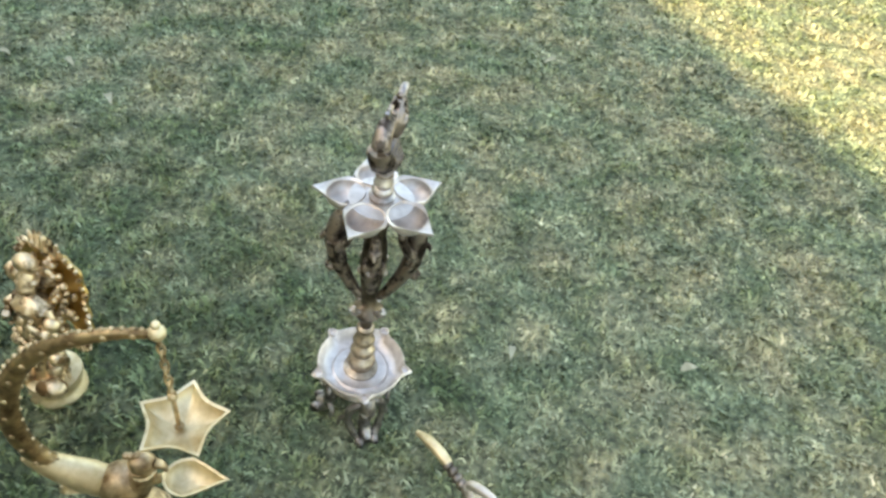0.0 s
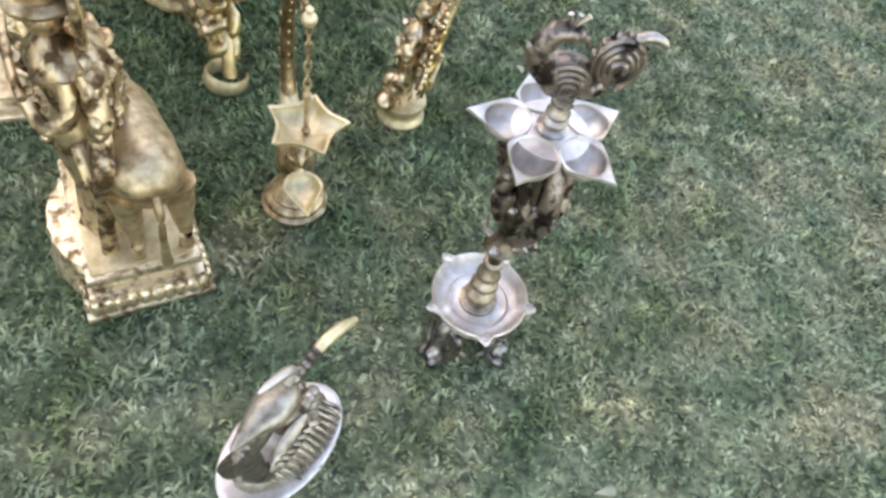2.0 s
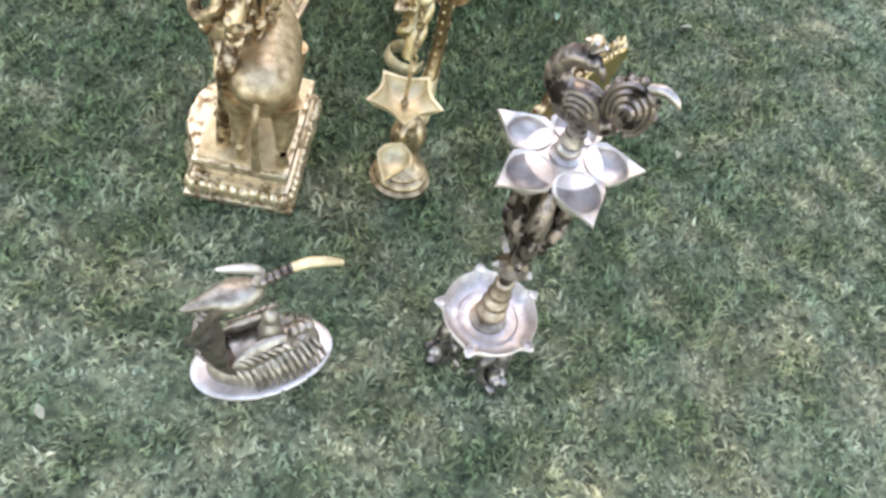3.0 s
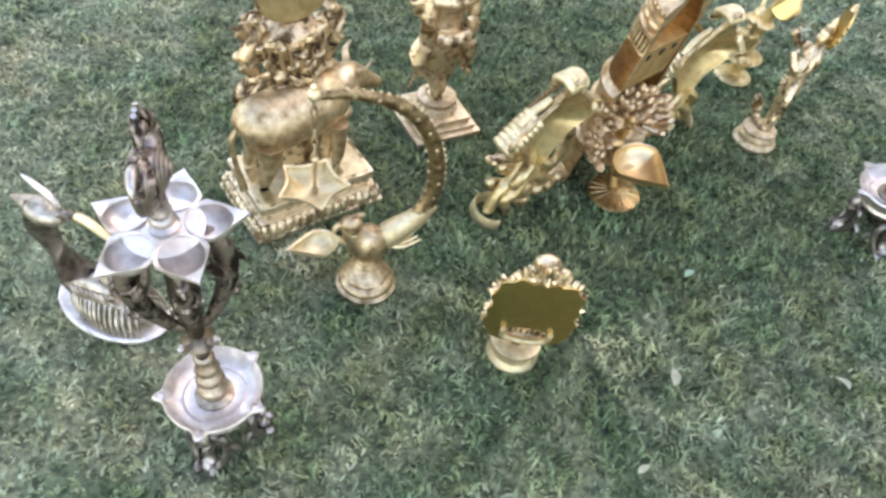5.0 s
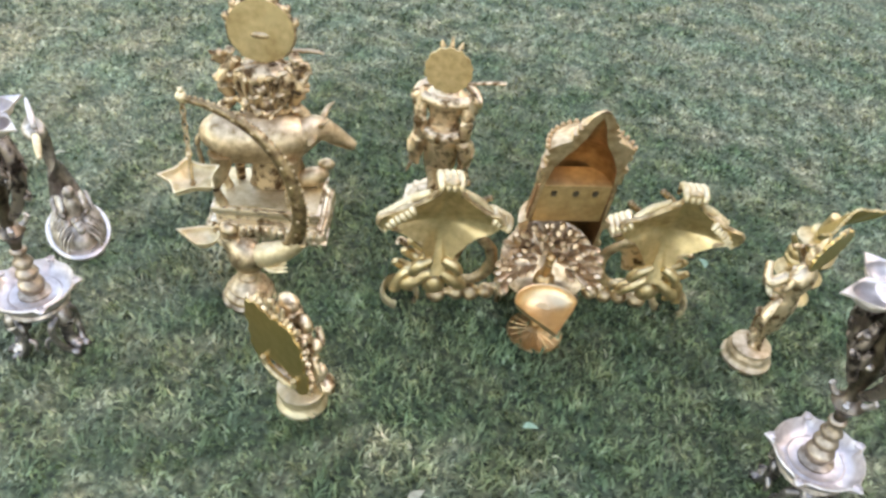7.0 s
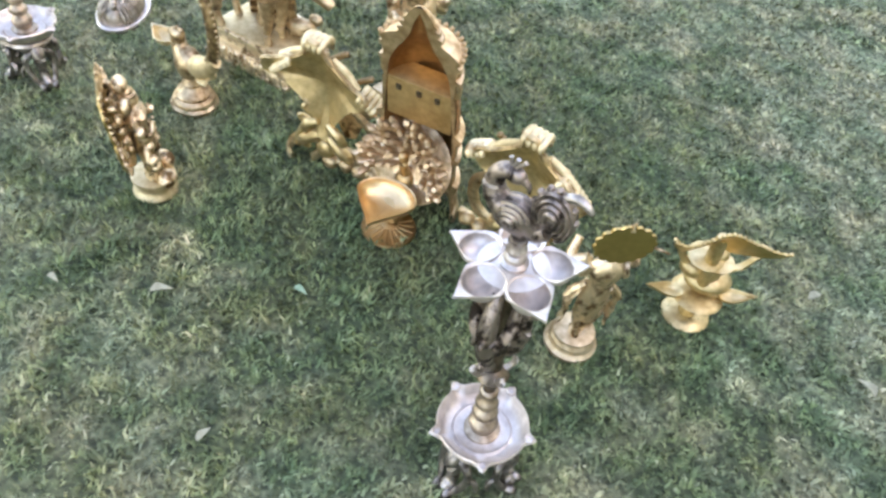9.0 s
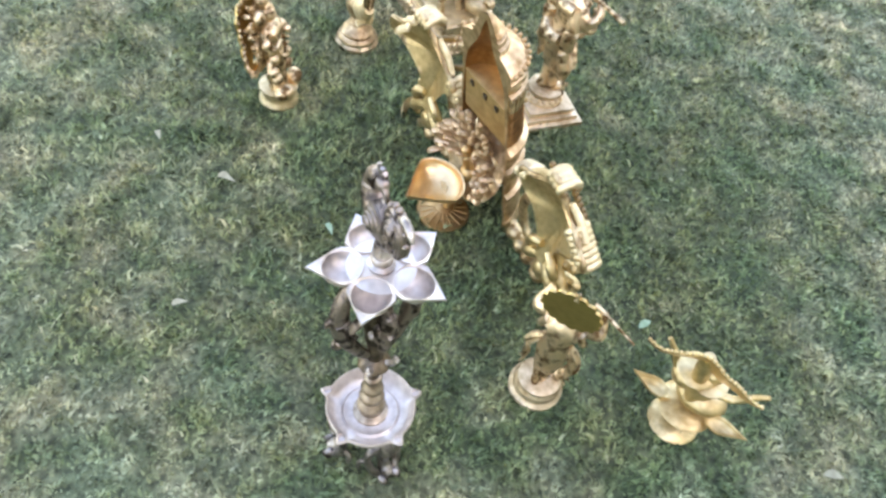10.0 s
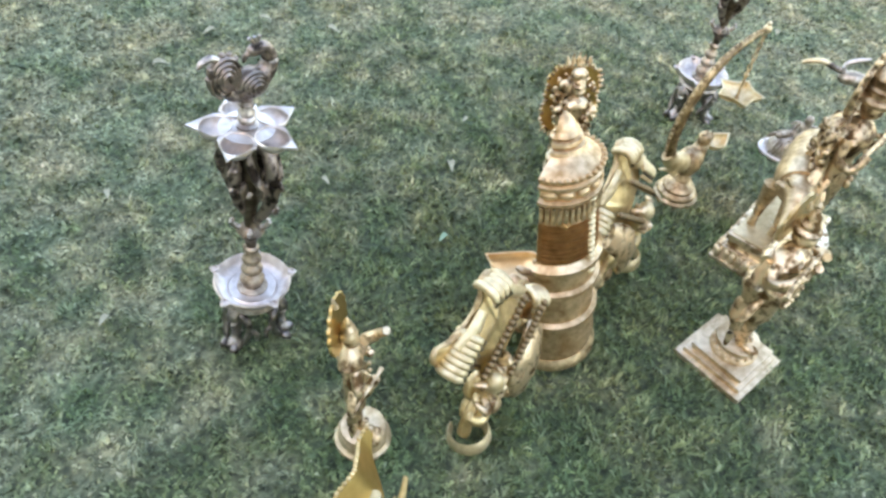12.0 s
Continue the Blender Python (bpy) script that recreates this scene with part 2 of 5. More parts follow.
def lathe(bm, profile, seg=32, m=Matrix(), start=0.0, arc=360.0, wob=None):
    """Turn (radius, height) pairs round z. wob(angle, radius, height) gives a new radius."""
    full = arc >= 359.9
    rows = []
    for r, z in profile:
        ring = []
        for i in range(seg if full else seg + 1):
            a = radians(start + arc * i / seg)
            rr = wob(a, r, z) if wob else r
            ring.append(bm.verts.new(m @ Vector((rr * math.cos(a), rr * math.sin(a), z))))
        rows.append(ring)
    join_grid(bm, rows, full)
    if full:
        for ring, (r, z) in ((rows[0], profile[0]), (rows[-1], profile[-1])):
            if r > 1e-5:
                bm.faces.new(ring)
    return bm


def tube(bm, pts, radii, seg=10, m=Matrix(), flat=1.0, up=(0, 0, 1)):
    """A tube along pts; flat squashes it across the up side."""
    pts = [Vector(p) for p in pts]
    rows = []
    for i, p in enumerate(pts):
        d = (pts[min(i + 1, len(pts) - 1)] - pts[max(i - 1, 0)]).normalized()
        side = d.cross(Vector(up))
        if side.length < 1e-3:
            side = d.cross(Vector((1, 0, 0)))
        side.normalize()
        nn = side.cross(d).normalized()
        r = radii[i] if isinstance(radii, (list, tuple)) else radii
        rows.append([bm.verts.new(m @ (p + side * (r * math.cos(a)) + nn * (r * flat * math.sin(a)))) for a in [2 * math.pi * k / seg for k in range(seg)]])
    join_grid(bm, rows)
    bm.faces.new(rows[0])
    bm.faces.new(rows[-1])
    return bm


def spline(pts, n):
    """Points along a smooth curve through pts."""
    pts = [Vector(p) for p in pts]
    out = []
    for k in range(n):
        t = k / (n - 1) * (len(pts) - 1)
        i = min(int(t), len(pts) - 2)
        f = t - i
        p0, p1, p2, p3 = pts[max(i - 1, 0)], pts[i], pts[i + 1], pts[min(i + 2, len(pts) - 1)]
        out.append(0.5 * ((2 * p1) + (p2 - p0) * f + (2 * p0 - 5 * p1 + 4 * p2 - p3) * f * f + (3 * p1 - p0 - 3 * p2 + p3) * f ** 3))
    return out


def lerp_list(vals, n):
    return [float(v) for v in np.interp(np.linspace(0, len(vals) - 1, n), range(len(vals)), vals)]


def sweep(bm, pts, radii, n=20, seg=10, m=Matrix(), flat=1.0, up=(0, 0, 1)):
    return tube(bm, spline(pts, n), lerp_list(radii, n), seg, m, flat, up)


def ball(bm, c, r, m=Matrix(), seg=14, rot=(0, 0, 0)):
    r = (r, r, r) if isinstance(r, (int, float)) else r
    mm = m @ pose(*c, *rot) @ Matrix.Diagonal((*r, 1))
    bmesh.ops.create_uvsphere(bm, u_segments=seg, v_segments=max(6, seg * 2 // 3), radius=1, matrix=mm)
    return bm


def block(bm, c, size, m=Matrix(), bev=0.0, rot=(0, 0, 0)):
    res = bmesh.ops.create_cube(bm, size=1, matrix=m @ pose(*c, *rot) @ Matrix.Diagonal((*size, 1)))
    if bev:
        edges = list({e for v in res["verts"] for e in v.link_edges})
        bmesh.ops.bevel(bm, geom=edges, offset=bev, segments=2, affect="EDGES", profile=0.6)
    return bm


def rough_up(bm, amp, scale, seed=0.0):
    """Cast unevenness."""
    bm.normal_update()
    off = Vector((seed, seed * 1.7, seed * 0.3))
    for v in bm.verts:
        v.co += v.normal * amp * noise.noise(v.co * scale + off)
    return bm


def cup(bm, outline, depth, thick, m=Matrix(), rings=7, rim=0.86):
    """A shallow cup with the given rim outline (x, y pairs round it), a flat lip and real thickness."""
    def ring(f, z):
        return [bm.verts.new(m @ Vector((x * f, y * f, z))) for x, y in outline]
    rows = [ring(1.0, 0.0)]
    for i in range(rings):
        f = rim * math.cos(math.pi / 2 * i / rings)
        rows.append(ring(f, -0.0015 - depth * math.sin(math.pi / 2 * i / rings)))
    join_grid(bm, rows)
    bm.faces.new(rows[-1])
    low = [ring(1.0, -thick)]
    for i in range(rings):
        f = (rim + 0.02) * math.cos(math.pi / 2 * i / rings)
        low.append(ring(f, -thick - 0.0015 - depth * math.sin(math.pi / 2 * i / rings)))
    join_grid(bm, low)
    bm.faces.new(low[-1])
    join_grid(bm, [rows[0], low[0]])
    return bm


def leaf_outline(length, width, n=36, point=1.7):
    """A drop with its tip at +x and its round end at x = -length * 0.38."""
    out = []
    for k in range(n):
        a = 2 * math.pi * k / n
        c = math.cos(a)
        x = c * length * (0.62 if c > 0 else 0.38)
        w = math.sin(a)
        if c > 0:
            w *= (1 - c ** point) ** 0.5 * 0.35 + (1 - c) * 0.65 + 0.0
        out.append((x, w * width / 2))
    return out


def star_outline(n, r_in, r_out, steps=8, sharp=3.0):
    out = []
    for k in range(n * steps):
        u = (k % steps) / steps
        d = abs(u - 0.5) * 2        # 1 at the tips
        r = r_in + (r_out - r_in) * d ** sharp
        a = 2 * math.pi * k / (n * steps)
        out.append((r * math.cos(a), r * math.sin(a)))
    return out


def plate(bm, outline, thick, m=Matrix(), bulge=0.0):
    """A flat plate in the local xz plane, its faces looking along y."""
    f = [bm.verts.new(m @ Vector((x, thick / 2, z))) for x, z in outline]
    b = [bm.verts.new(m @ Vector((x, -thick / 2, z))) for x, z in outline]
    bm.faces.new(f)
    bm.faces.new(b)
    join_grid(bm, [f, b])
    return bm

# ---- structure ----
def make_ground():
    bm = bmesh.new()
    bmesh.ops.create_grid(bm, x_segments=60, y_segments=60, size=60)
    return tagged(part("ground", bm, GROUND), "shaded lawn soil with short green grass", "lawn", kind="structure")


def make_shade_house():
    """An unseen long house, added so its eaves throw shade over the whole display."""
    d = Vector((math.cos(SUN_AZ), math.sin(SUN_AZ), 0))
    eave = Vector((-1.82, -1.62, 0)) + d * 9.0
    h = 9.0 * math.tan(SUN_EL)
    m = Matrix.Translation(eave) @ pose(0, 0, 0, 0, 0, math.degrees(SUN_AZ))
    bm = bmesh.new()
    block(bm, (3.0, 0, (h - 0.3) / 2), (5.2, 36, h - 0.3), m)
    wall = part("wall_shade_house", bm, PLASTER, smooth=False)
    tagged(wall, "cream plastered wall of an unseen house added to shade lawn", "wall", kind="structure")
    bm = bmesh.new()
    block(bm, (3.0, 0, h - 0.15), (6.0, 37, 0.3), m, 0.02)
    roof = part("roof_shade_house", bm, ROOF, smooth=False)
    tagged(roof, "flat concrete roof slab of the unseen shading house", "roof", kind="structure")


def make_grass():
    rng = np.random.default_rng(5)
    n = 700000
    xy = rng.uniform((-3.3, -3.1), (2.6, 2.9), (n, 2))
    # fewer blades far from the display
    dist = np.hypot(xy[:, 0] + 0.1, xy[:, 1] - 0.1)
    xy = xy[rng.uniform(0, 1, n) < np.clip(2.1 - dist * 0.62, 0.32, 1)]
    # bare gaps between the tufts
    gap = np.array([noise.noise(Vector((x * 85, y * 85, 5))) + 0.35 * noise.noise(Vector((x * 20, y * 20, 8))) for x, y in xy])
    xy = xy[gap + rng.uniform(-0.1, 0.1, len(xy)) > -0.36]
    n = len(xy)
    clump = np.array([0.8 * noise.noise(Vector((x * 11, y * 11, 0))) + 0.9 * noise.noise(Vector((x * 38, y * 38, 3))) for x, y in xy])
    a = rng.uniform(0, 2 * np.pi, n)
    length = rng.uniform(0.011, 0.027, n) * np.clip(1 + 0.8 * clump, 0.3, 2)
    wid = rng.uniform(0.0016, 0.004, n) * np.clip(0.7 + 0.35 * np.hypot(xy[:, 0] + 0.1, xy[:, 1] - 0.1), 1, 1.7)
    lean = rng.uniform(0.6, 1.5, n)
    da = rng.normal(0, 1.0, n)
    # blades of a tuft lean roughly the same way
    tuft = np.array([noise.noise(Vector((x * 30, y * 30, 9))) for x, y in xy])
    a = a * 0.45 + tuft * 9
    # blades longer and more upright near the display, to darken the lawn there
    outer_fac = np.clip((np.hypot(xy[:, 0] - 0.05, xy[:, 1] - 0.32) - 0.45) / 0.7, 0, 1)
    lean = lean * (0.82 + 0.25 * outer_fac)
    length = length * (1.12 - 0.25 * outer_fac)
    l2 = lean * 1.25
    d1 = np.stack([np.cos(a) * np.sin(lean * 0.7), np.sin(a) * np.sin(lean * 0.7), np.cos(lean * 0.7)], 1)
    d2 = np.stack([np.cos(a + da) * np.sin(l2), np.sin(a + da) * np.sin(l2), np.cos(l2)], 1)
    side = np.stack([-np.sin(a), np.cos(a), np.zeros(n)], 1)
    root = np.concatenate([xy, np.full((n, 1), -0.002)], 1)
    mid = root + d1 * (length * 0.55)[:, None]
    tip = mid + d2 * (length * 0.45)[:, None]
    tip[:, 2] = np.maximum(tip[:, 2], 0.003)
    w = wid[:, None]
    v = np.stack([root - side * w, root + side * w, mid + side * w * 0.8, mid - side * w * 0.8, tip], 1).reshape(-1, 3)
    base = (np.arange(n) * 5)[:, None]
    loops = np.concatenate([base + np.array([0, 1, 2, 3]), base + np.array([3, 2, 4])], 1).reshape(-1)
    starts = (np.arange(n)[:, None] * 7 + np.array([0, 4])).reshape(-1)
    me = bpy.data.meshes.new("grass")
    me.vertices.add(n * 5)
    me.vertices.foreach_set("co", v.astype(np.float32).reshape(-1))
    me.loops.add(n * 7)
    me.loops.foreach_set("vertex_index", loops.astype(np.int32))
    me.polygons.add(n * 2)
    me.polygons.foreach_set("loop_start", starts.astype(np.int32))
    me.update(calc_edges=True)
    me.materials.append(BLADES)
    tagged(new("grass", me), "short matted green lawn grass with dry straw blades", "grass", kind="stuff")


make_ground()
make_shade_house()
make_grass()


# ---- tall oil lamps ----
def bird_finial(parent, m):
    """A peacock: plump swirled breast with an arched neck, and an upright curled tail along +x."""
    bm = bmesh.new()
    ball(bm, (-0.012, 0, 0.046), (0.036, 0.026, 0.032), m, 20, (0, 12, 0))
    sweep(bm, [(-0.034, 0, 0.052), (-0.052, 0, 0.07), (-0.054, 0, 0.094), (-0.042, 0, 0.114), (-0.026, 0, 0.116)], [0.022, 0.019, 0.0155, 0.014, 0.013], 16, 12, m)
    ball(bm, (-0.021, 0, 0.114), (0.016, 0.012, 0.013), m, 12)
    sweep(bm, [(-0.010, 0, 0.112), (0.0, 0, 0.104), (0.003, 0, 0.094)], [0.007, 0.005, 0.002], 6, 8, m)
    sweep(bm, [(0, 0, 0), (0, 0, 0.012), (0, 0, 0.03)], [0.016, 0.011, 0.02], 6, 12, m)
    bird = part("peacock_finial", rough_up(bm, 0.0014, 100), CARVED_DARK, parent, "tarnished peacock finial")
    for sgn in (-1, 1):
        bm = bmesh.new()
        for k in range(4):
            r = 0.03 - 0.007 * k
            pts = [(-0.012 - r * math.cos(a), sgn * (0.012 + 0.0045 * k), 0.046 + 0.9 * r * math.sin(a)) for a in [radians(-60 + 290 * i / 13) for i in range(14)]]
            sweep(bm, pts, [0.0025, 0.0045, 0.0045, 0.0025], 18, 7, m)
        part("wing", bm, SILVER_OLD, bird, "ribbed wing")
    # tail: an upright rounded paddle, ribbed in arcs on both faces
    bm = bmesh.new()
    ball(bm, (0.046, 0, 0.078), (0.03, 0.011, 0.042), m, 20, (0, 14, 0))
    sweep(bm, [(0.012, 0, 0.04), (0.026, 0, 0.03), (0.042, 0, 0.042)], [0.018, 0.014, 0.012], 8, 10, m)
    for k in range(4):
        r = 0.031 - 0.0072 * k
        for sgn in (-1, 1):
            pts = [(0.046 + r * math.cos(a), sgn * (0.004 + 0.0028 * k), 0.076 + 1.35 * r * math.sin(a)) for a in [radians(-70 + 290 * i / 15) for i in range(16)]]
            sweep(bm, pts, [0.003, 0.0048, 0.005, 0.0048, 0.003], 22, 7, m, 1.2, (0, 1, 0))
    for k in range(7):
        a = radians(5 + 27 * k)
        ball(bm, (0.046 + 0.034 * math.cos(a), 0, 0.078 + 0.046 * math.sin(a)), (0.0058, 0.0065, 0.0058), m, 8)
    part("curled_tail", rough_up(bm, 0.001, 120), CARVED_DARK, bird)
    bm = bmesh.new()
    sweep(bm, [(0.056, 0, 0.116), (0.074, 0, 0.124), (0.092, 0, 0.118), (0.1, 0, 0.11)], [0.007, 0.0075, 0.006, 0.003], 10, 8, m)
    part("tail_tip", bm, SILVER_MID, bird)
    bm = bmesh.new()
    for k in range(3):
        sweep(bm, [(-0.028, 0, 0.122), (-0.032 + 0.008 * k, 0, 0.134), (-0.034 + 0.012 * k, 0, 0.142)], [0.003, 0.0035, 0.004], 5, 6, m)
    part("crest", bm, SILVER_MID, bird)
    return bird


def lamp_foot(bm):
    """One openwork scroll leg with a splayed paw, along +x."""
    sweep(bm, [(0.028, 0, 0.106), (0.05, 0, 0.106), (0.063, 0, 0.088), (0.058, 0, 0.066), (0.052, 0, 0.044), (0.058, 0, 0.024), (0.068, 0, 0.014), (0.082, 0, 0.012)], [0.012, 0.016, 0.017, 0.014, 0.012, 0.013, 0.015, 0.008], 28, 10)
    sweep(bm, [(0.056, 0, 0.072), (0.04, 0, 0.06), (0.033, 0, 0.074), (0.041, 0, 0.086)], [0.007, 0.0075, 0.007, 0.004], 12, 8)
    for s in (-1, 1):
        sweep(bm, [(0.056, s * 0.006, 0.1), (0.052, s * 0.03, 0.086), (0.052, s * 0.036, 0.06), (0.06, s * 0.028, 0.03), (0.072, s * 0.016, 0.010)], [0.007, 0.009, 0.0075, 0.008, 0.006], 18, 8)
        sweep(bm, [(0.051, s * 0.036, 0.062), (0.04, s * 0.046, 0.05), (0.042, s * 0.05, 0.034)], [0.006, 0.006, 0.003], 8, 7)
        ball(bm, (0.078, s * 0.015, 0.010), (0.014, 0.010, 0.010), seg=10)
    return rough_up(bm, 0.002, 90)


def petal_cup(bm):
    """A leaf-shaped lip round a deep round bowl, its tip along +x."""
    n = 48
    out = leaf_outline(0.08, 0.068, n, 1.3)
    cx, rad = 0.0525, 0.0275

    def ring(f, z, r):
        row = []
        for k, (x, y) in enumerate(out):
            a = 2 * math.pi * k / n
            px, py = cx + 0.002 + x, y
            qx, qy = cx + r * 1.05 * math.cos(a), r * 0.98 * math.sin(a)
            row.append(bm.verts.new(Vector((px * f + qx * (1 - f), py * f + qy * (1 - f), z))))
        return row
    up = [ring(1, 0.0012, rad), ring(0.9, 0.0028, rad), ring(0.3, 0.0016, rad), ring(0.06, 0.0004, rad)]
    for i in range(9):
        q = math.pi / 2 * i / 9
        up.append(ring(0, -0.0015 - 0.021 * math.sin(q), rad * math.cos(q) ** 0.9))
    low = [ring(1, -0.0012, rad), ring(0.1, -0.002, rad)]
    for i in range(9):
        q = math.pi / 2 * i / 9
        low.append(ring(0, -0.0035 - 0.021 * math.sin(q), (rad + 0.0012) * math.cos(q) ** 0.9))
    join_grid(bm, up)
    bm.faces.new(up[-1])
    join_grid(bm, low)
    bm.faces.new(low[-1])
    join_grid(bm, [up[0], low[0]])
    return bm


def lamp_bracket(bm):
    """A cast bird on a bowed arm that braces the upper dish, along +x, standing clear of the stem."""
    sweep(bm, [(0.012, 0, 0.322), (0.026, 0, 0.338), (0.043, 0, 0.37), (0.056, 0, 0.408), (0.061, 0, 0.446), (0.056, 0, 0.48), (0.04, 0, 0.508)], [0.006, 0.0085, 0.0105, 0.013, 0.014, 0.012, 0.008], 26, 10, flat=1.1)
    ball(bm, (0.064, 0, 0.446), (0.013, 0.012, 0.014), seg=12)
    sweep(bm, [(0.071, 0, 0.45), (0.079, 0, 0.444), (0.081, 0, 0.436)], [0.006, 0.0045, 0.002], 8, 8)
    sweep(bm, [(0.053, 0, 0.384), (0.064, 0, 0.376), (0.07, 0, 0.386), (0.065, 0, 0.396)], [0.0055, 0.005, 0.004, 0.003], 12, 8)
    for s in (-1, 1):
        sweep(bm, [(0.056, s * 0.006, 0.415), (0.05, s * 0.02, 0.44), (0.038, s * 0.026, 0.47), (0.03, s * 0.026, 0.502)], [0.007, 0.0095, 0.009, 0.006], 16, 8, flat=0.7)
        for k in range(2):
            sweep(bm, [(0.056 - 0.005 * k, s * (0.013 + 0.005 * k), 0.44 + 0.01 * k), (0.057 - 0.006 * k, s * (0.018 + 0.006 * k), 0.422 + 0.012 * k), (0.05 - 0.006 * k, s * (0.016 + 0.006 * k), 0.405 + 0.012 * k)], [0.003, 0.0045, 0.002], 8, 7)
    return rough_up(bm, 0.002, 80)


def stem_bird(bm):
    """A small bird cast against the stem, along +x."""
    sweep(bm, [(0.014, 0, 0.35), (0.024, 0, 0.372), (0.03, 0, 0.405), (0.029, 0, 0.44), (0.022, 0, 0.47)], [0.006, 0.010, 0.013, 0.011, 0.006], 16, 10)
    ball(bm, (0.033, 0, 0.448), (0.010, 0.0095, 0.010), seg=10)
    sweep(bm, [(0.04, 0, 0.45), (0.047, 0, 0.444)], [0.0045, 0.002], 5, 7)
    for s in (-1, 1):
        ball(bm, (0.025, s * 0.013, 0.408), (0.010, 0.006, 0.022), seg=10)
    return rough_up(bm, 0.002, 80)


def make_lamp(m, foot_angle, spout_angle, petal_angle, arm_angle, bird_angle, label):
    lamp = empty("oil_lamp", m, label, "oil lamp", "tall tiered oil lamps on the lawn")
    bm = bmesh.new()
    lathe(bm, [(0.0, 0.126), (0.034, 0.127), (0.057, 0.123), (0.06, 0.116), (0.053, 0.106), (0.043, 0.099), (0.033, 0.094), (0.03, 0.084), (0.018, 0.074), (0.0, 0.071)], 32)
    part("base_bowl", rough_up(bm, 0.0008, 90), SILVER_MID, lamp, "dull silver bowl under the dish")
    me = finish(lamp_foot(bmesh.new()), LEG)
    for k in range(3):
        leg = new("leg", me)
        leg.parent = lamp
        leg.matrix_local = pose(0, 0, 0, 0, 0, foot_angle + 120 * k) @ Matrix.Diagonal((0.9, 0.9, 1, 1))
    # lower dish with five pinched spouts
    sa = radians(spout_angle)

    def lip(a, r, z):
        f = max(0.0, math.cos((a - sa) * 5)) ** 7
        g = 0.0105 * f * max(0.0, (r - 0.05) / 0.026)
        return r + g - 0.003 * (1 - f) * max(0.0, (r - 0.062) / 0.017)
    bm = bmesh.new()
    lathe(bm, [(0.022, 0.139), (0.028, 0.1365), (0.039, 0.1345), (0.046, 0.137), (0.05, 0.1335), (0.058, 0.135), (0.067, 0.1425), (0.0735, 0.1555), (0.0765, 0.158), (0.079, 0.155), (0.07, 0.14), (0.061, 0.13), (0.044, 0.125), (0.022, 0.122), (0.0, 0.122)], 110, wob=lip)
    bowl = part("lower_dish", bm, SILVER, lamp, "silvered dish with five pinched spouts")
    for k in range(5):
        a = sa + 2 * math.pi * k / 5
        bm = bmesh.new()
        lathe(bm, [(0.0075, 0.0), (0.0085, 0.004), (0.0065, 0.006), (0.0055, 0.002), (0.0, 0.0015)], 14, pose(0.0785 * math.cos(a), 0.0785 * math.sin(a), 0.153))
        part("wick_rest", bm, SILVER, bowl)
    # turned stem
    bm = bmesh.new()
    prof = [(0.0, 0.1355), (0.03, 0.1365), (0.03, 0.1405), (0.02, 0.1455), (0.0225, 0.1535), (0.0245, 0.1605), (0.0225, 0.1685), (0.0145, 0.1735), (0.013, 0.1765), (0.0185, 0.1815), (0.0215, 0.1885), (0.0185, 0.1965), (0.0125, 0.2005), (0.0115, 0.2045), (0.016, 0.2085), (0.019, 0.2155), (0.016, 0.2225), (0.011, 0.2275),
            (0.0105, 0.2375), (0.015, 0.2415), (0.015, 0.2465), (0.010, 0.2515), (0.0105, 0.262), (0.014, 0.272), (0.022, 0.284), (0.026, 0.291), (0.02, 0.299), (0.012, 0.306), (0.012, 0.335), (0.017, 0.36), (0.0205, 0.395), (0.019, 0.43), (0.014, 0.46), (0.016, 0.485), (0.025, 0.507), (0.03, 0.5165), (0.0, 0.5175)]
    cut = [k for k, (r, z) in enumerate(prof) if z <= 0.252][-1]
    lathe(bm, prof[:cut + 1], 30)
    part("stem", bm, STEM, lamp, "turned brass stem with stacked rings")
    bm = bmesh.new()
    lathe(bm, prof[cut:], 30)
    part("upper_stem", rough_up(bm, 0.002, 70), DARK, lamp, "dark bronze upper stem")
    me = finish(lamp_bracket(bmesh.new()), CARVED_DARK)
    me_tip = finish(sweep(bmesh.new(), [(0.016, 0, 0.296), (0.028, 0, 0.302), (0.034, 0, 0.313), (0.03, 0, 0.32)], [0.005, 0.0055, 0.005, 0.003], 10, 8), SILVER_MID)
    me_knob = finish(ball(bmesh.new(), (0.0225, 0, 0.395), 0.0075, seg=10), SILVER_MID)
    me_bird = finish(stem_bird(bmesh.new()), CARVED_DARK)
    for k in range(4):
        b = new("stem_bird", me_bird) if k % 2 else new("bird_bracket", me)
        b.parent = lamp
        b.matrix_local = pose(0, 0, 0, 0, 0, arm_angle + 90 * k)
        for name, mesh in (("curled_tip", me_tip), ("knob", me_knob)):
            o = new(name, mesh)
            o.parent = lamp
            o.matrix_local = pose(0, 0, 0, 0, 0, arm_angle + 45 + 90 * k)
    # upper flower of five leaf cups
    bm = bmesh.new()
    lathe(bm, [(0.0, 0.5175), (0.034, 0.519), (0.046, 0.5245), (0.047, 0.5262), (0.036, 0.5272), (0.0, 0.5275)], 30)
    dish = part("upper_dish", bm, SILVER, lamp, "silvered five-petal upper dish")
    me = finish(petal_cup(bmesh.new()), SILVER)
    for k in range(5):
        p = new("petal_cup", me)
        p.parent = dish
        p.matrix_local = pose(0, 0, 0.5285, 0, 2, petal_angle + 72 * k) @ Matrix.Scale(0.955, 4)
    bm = bmesh.new()
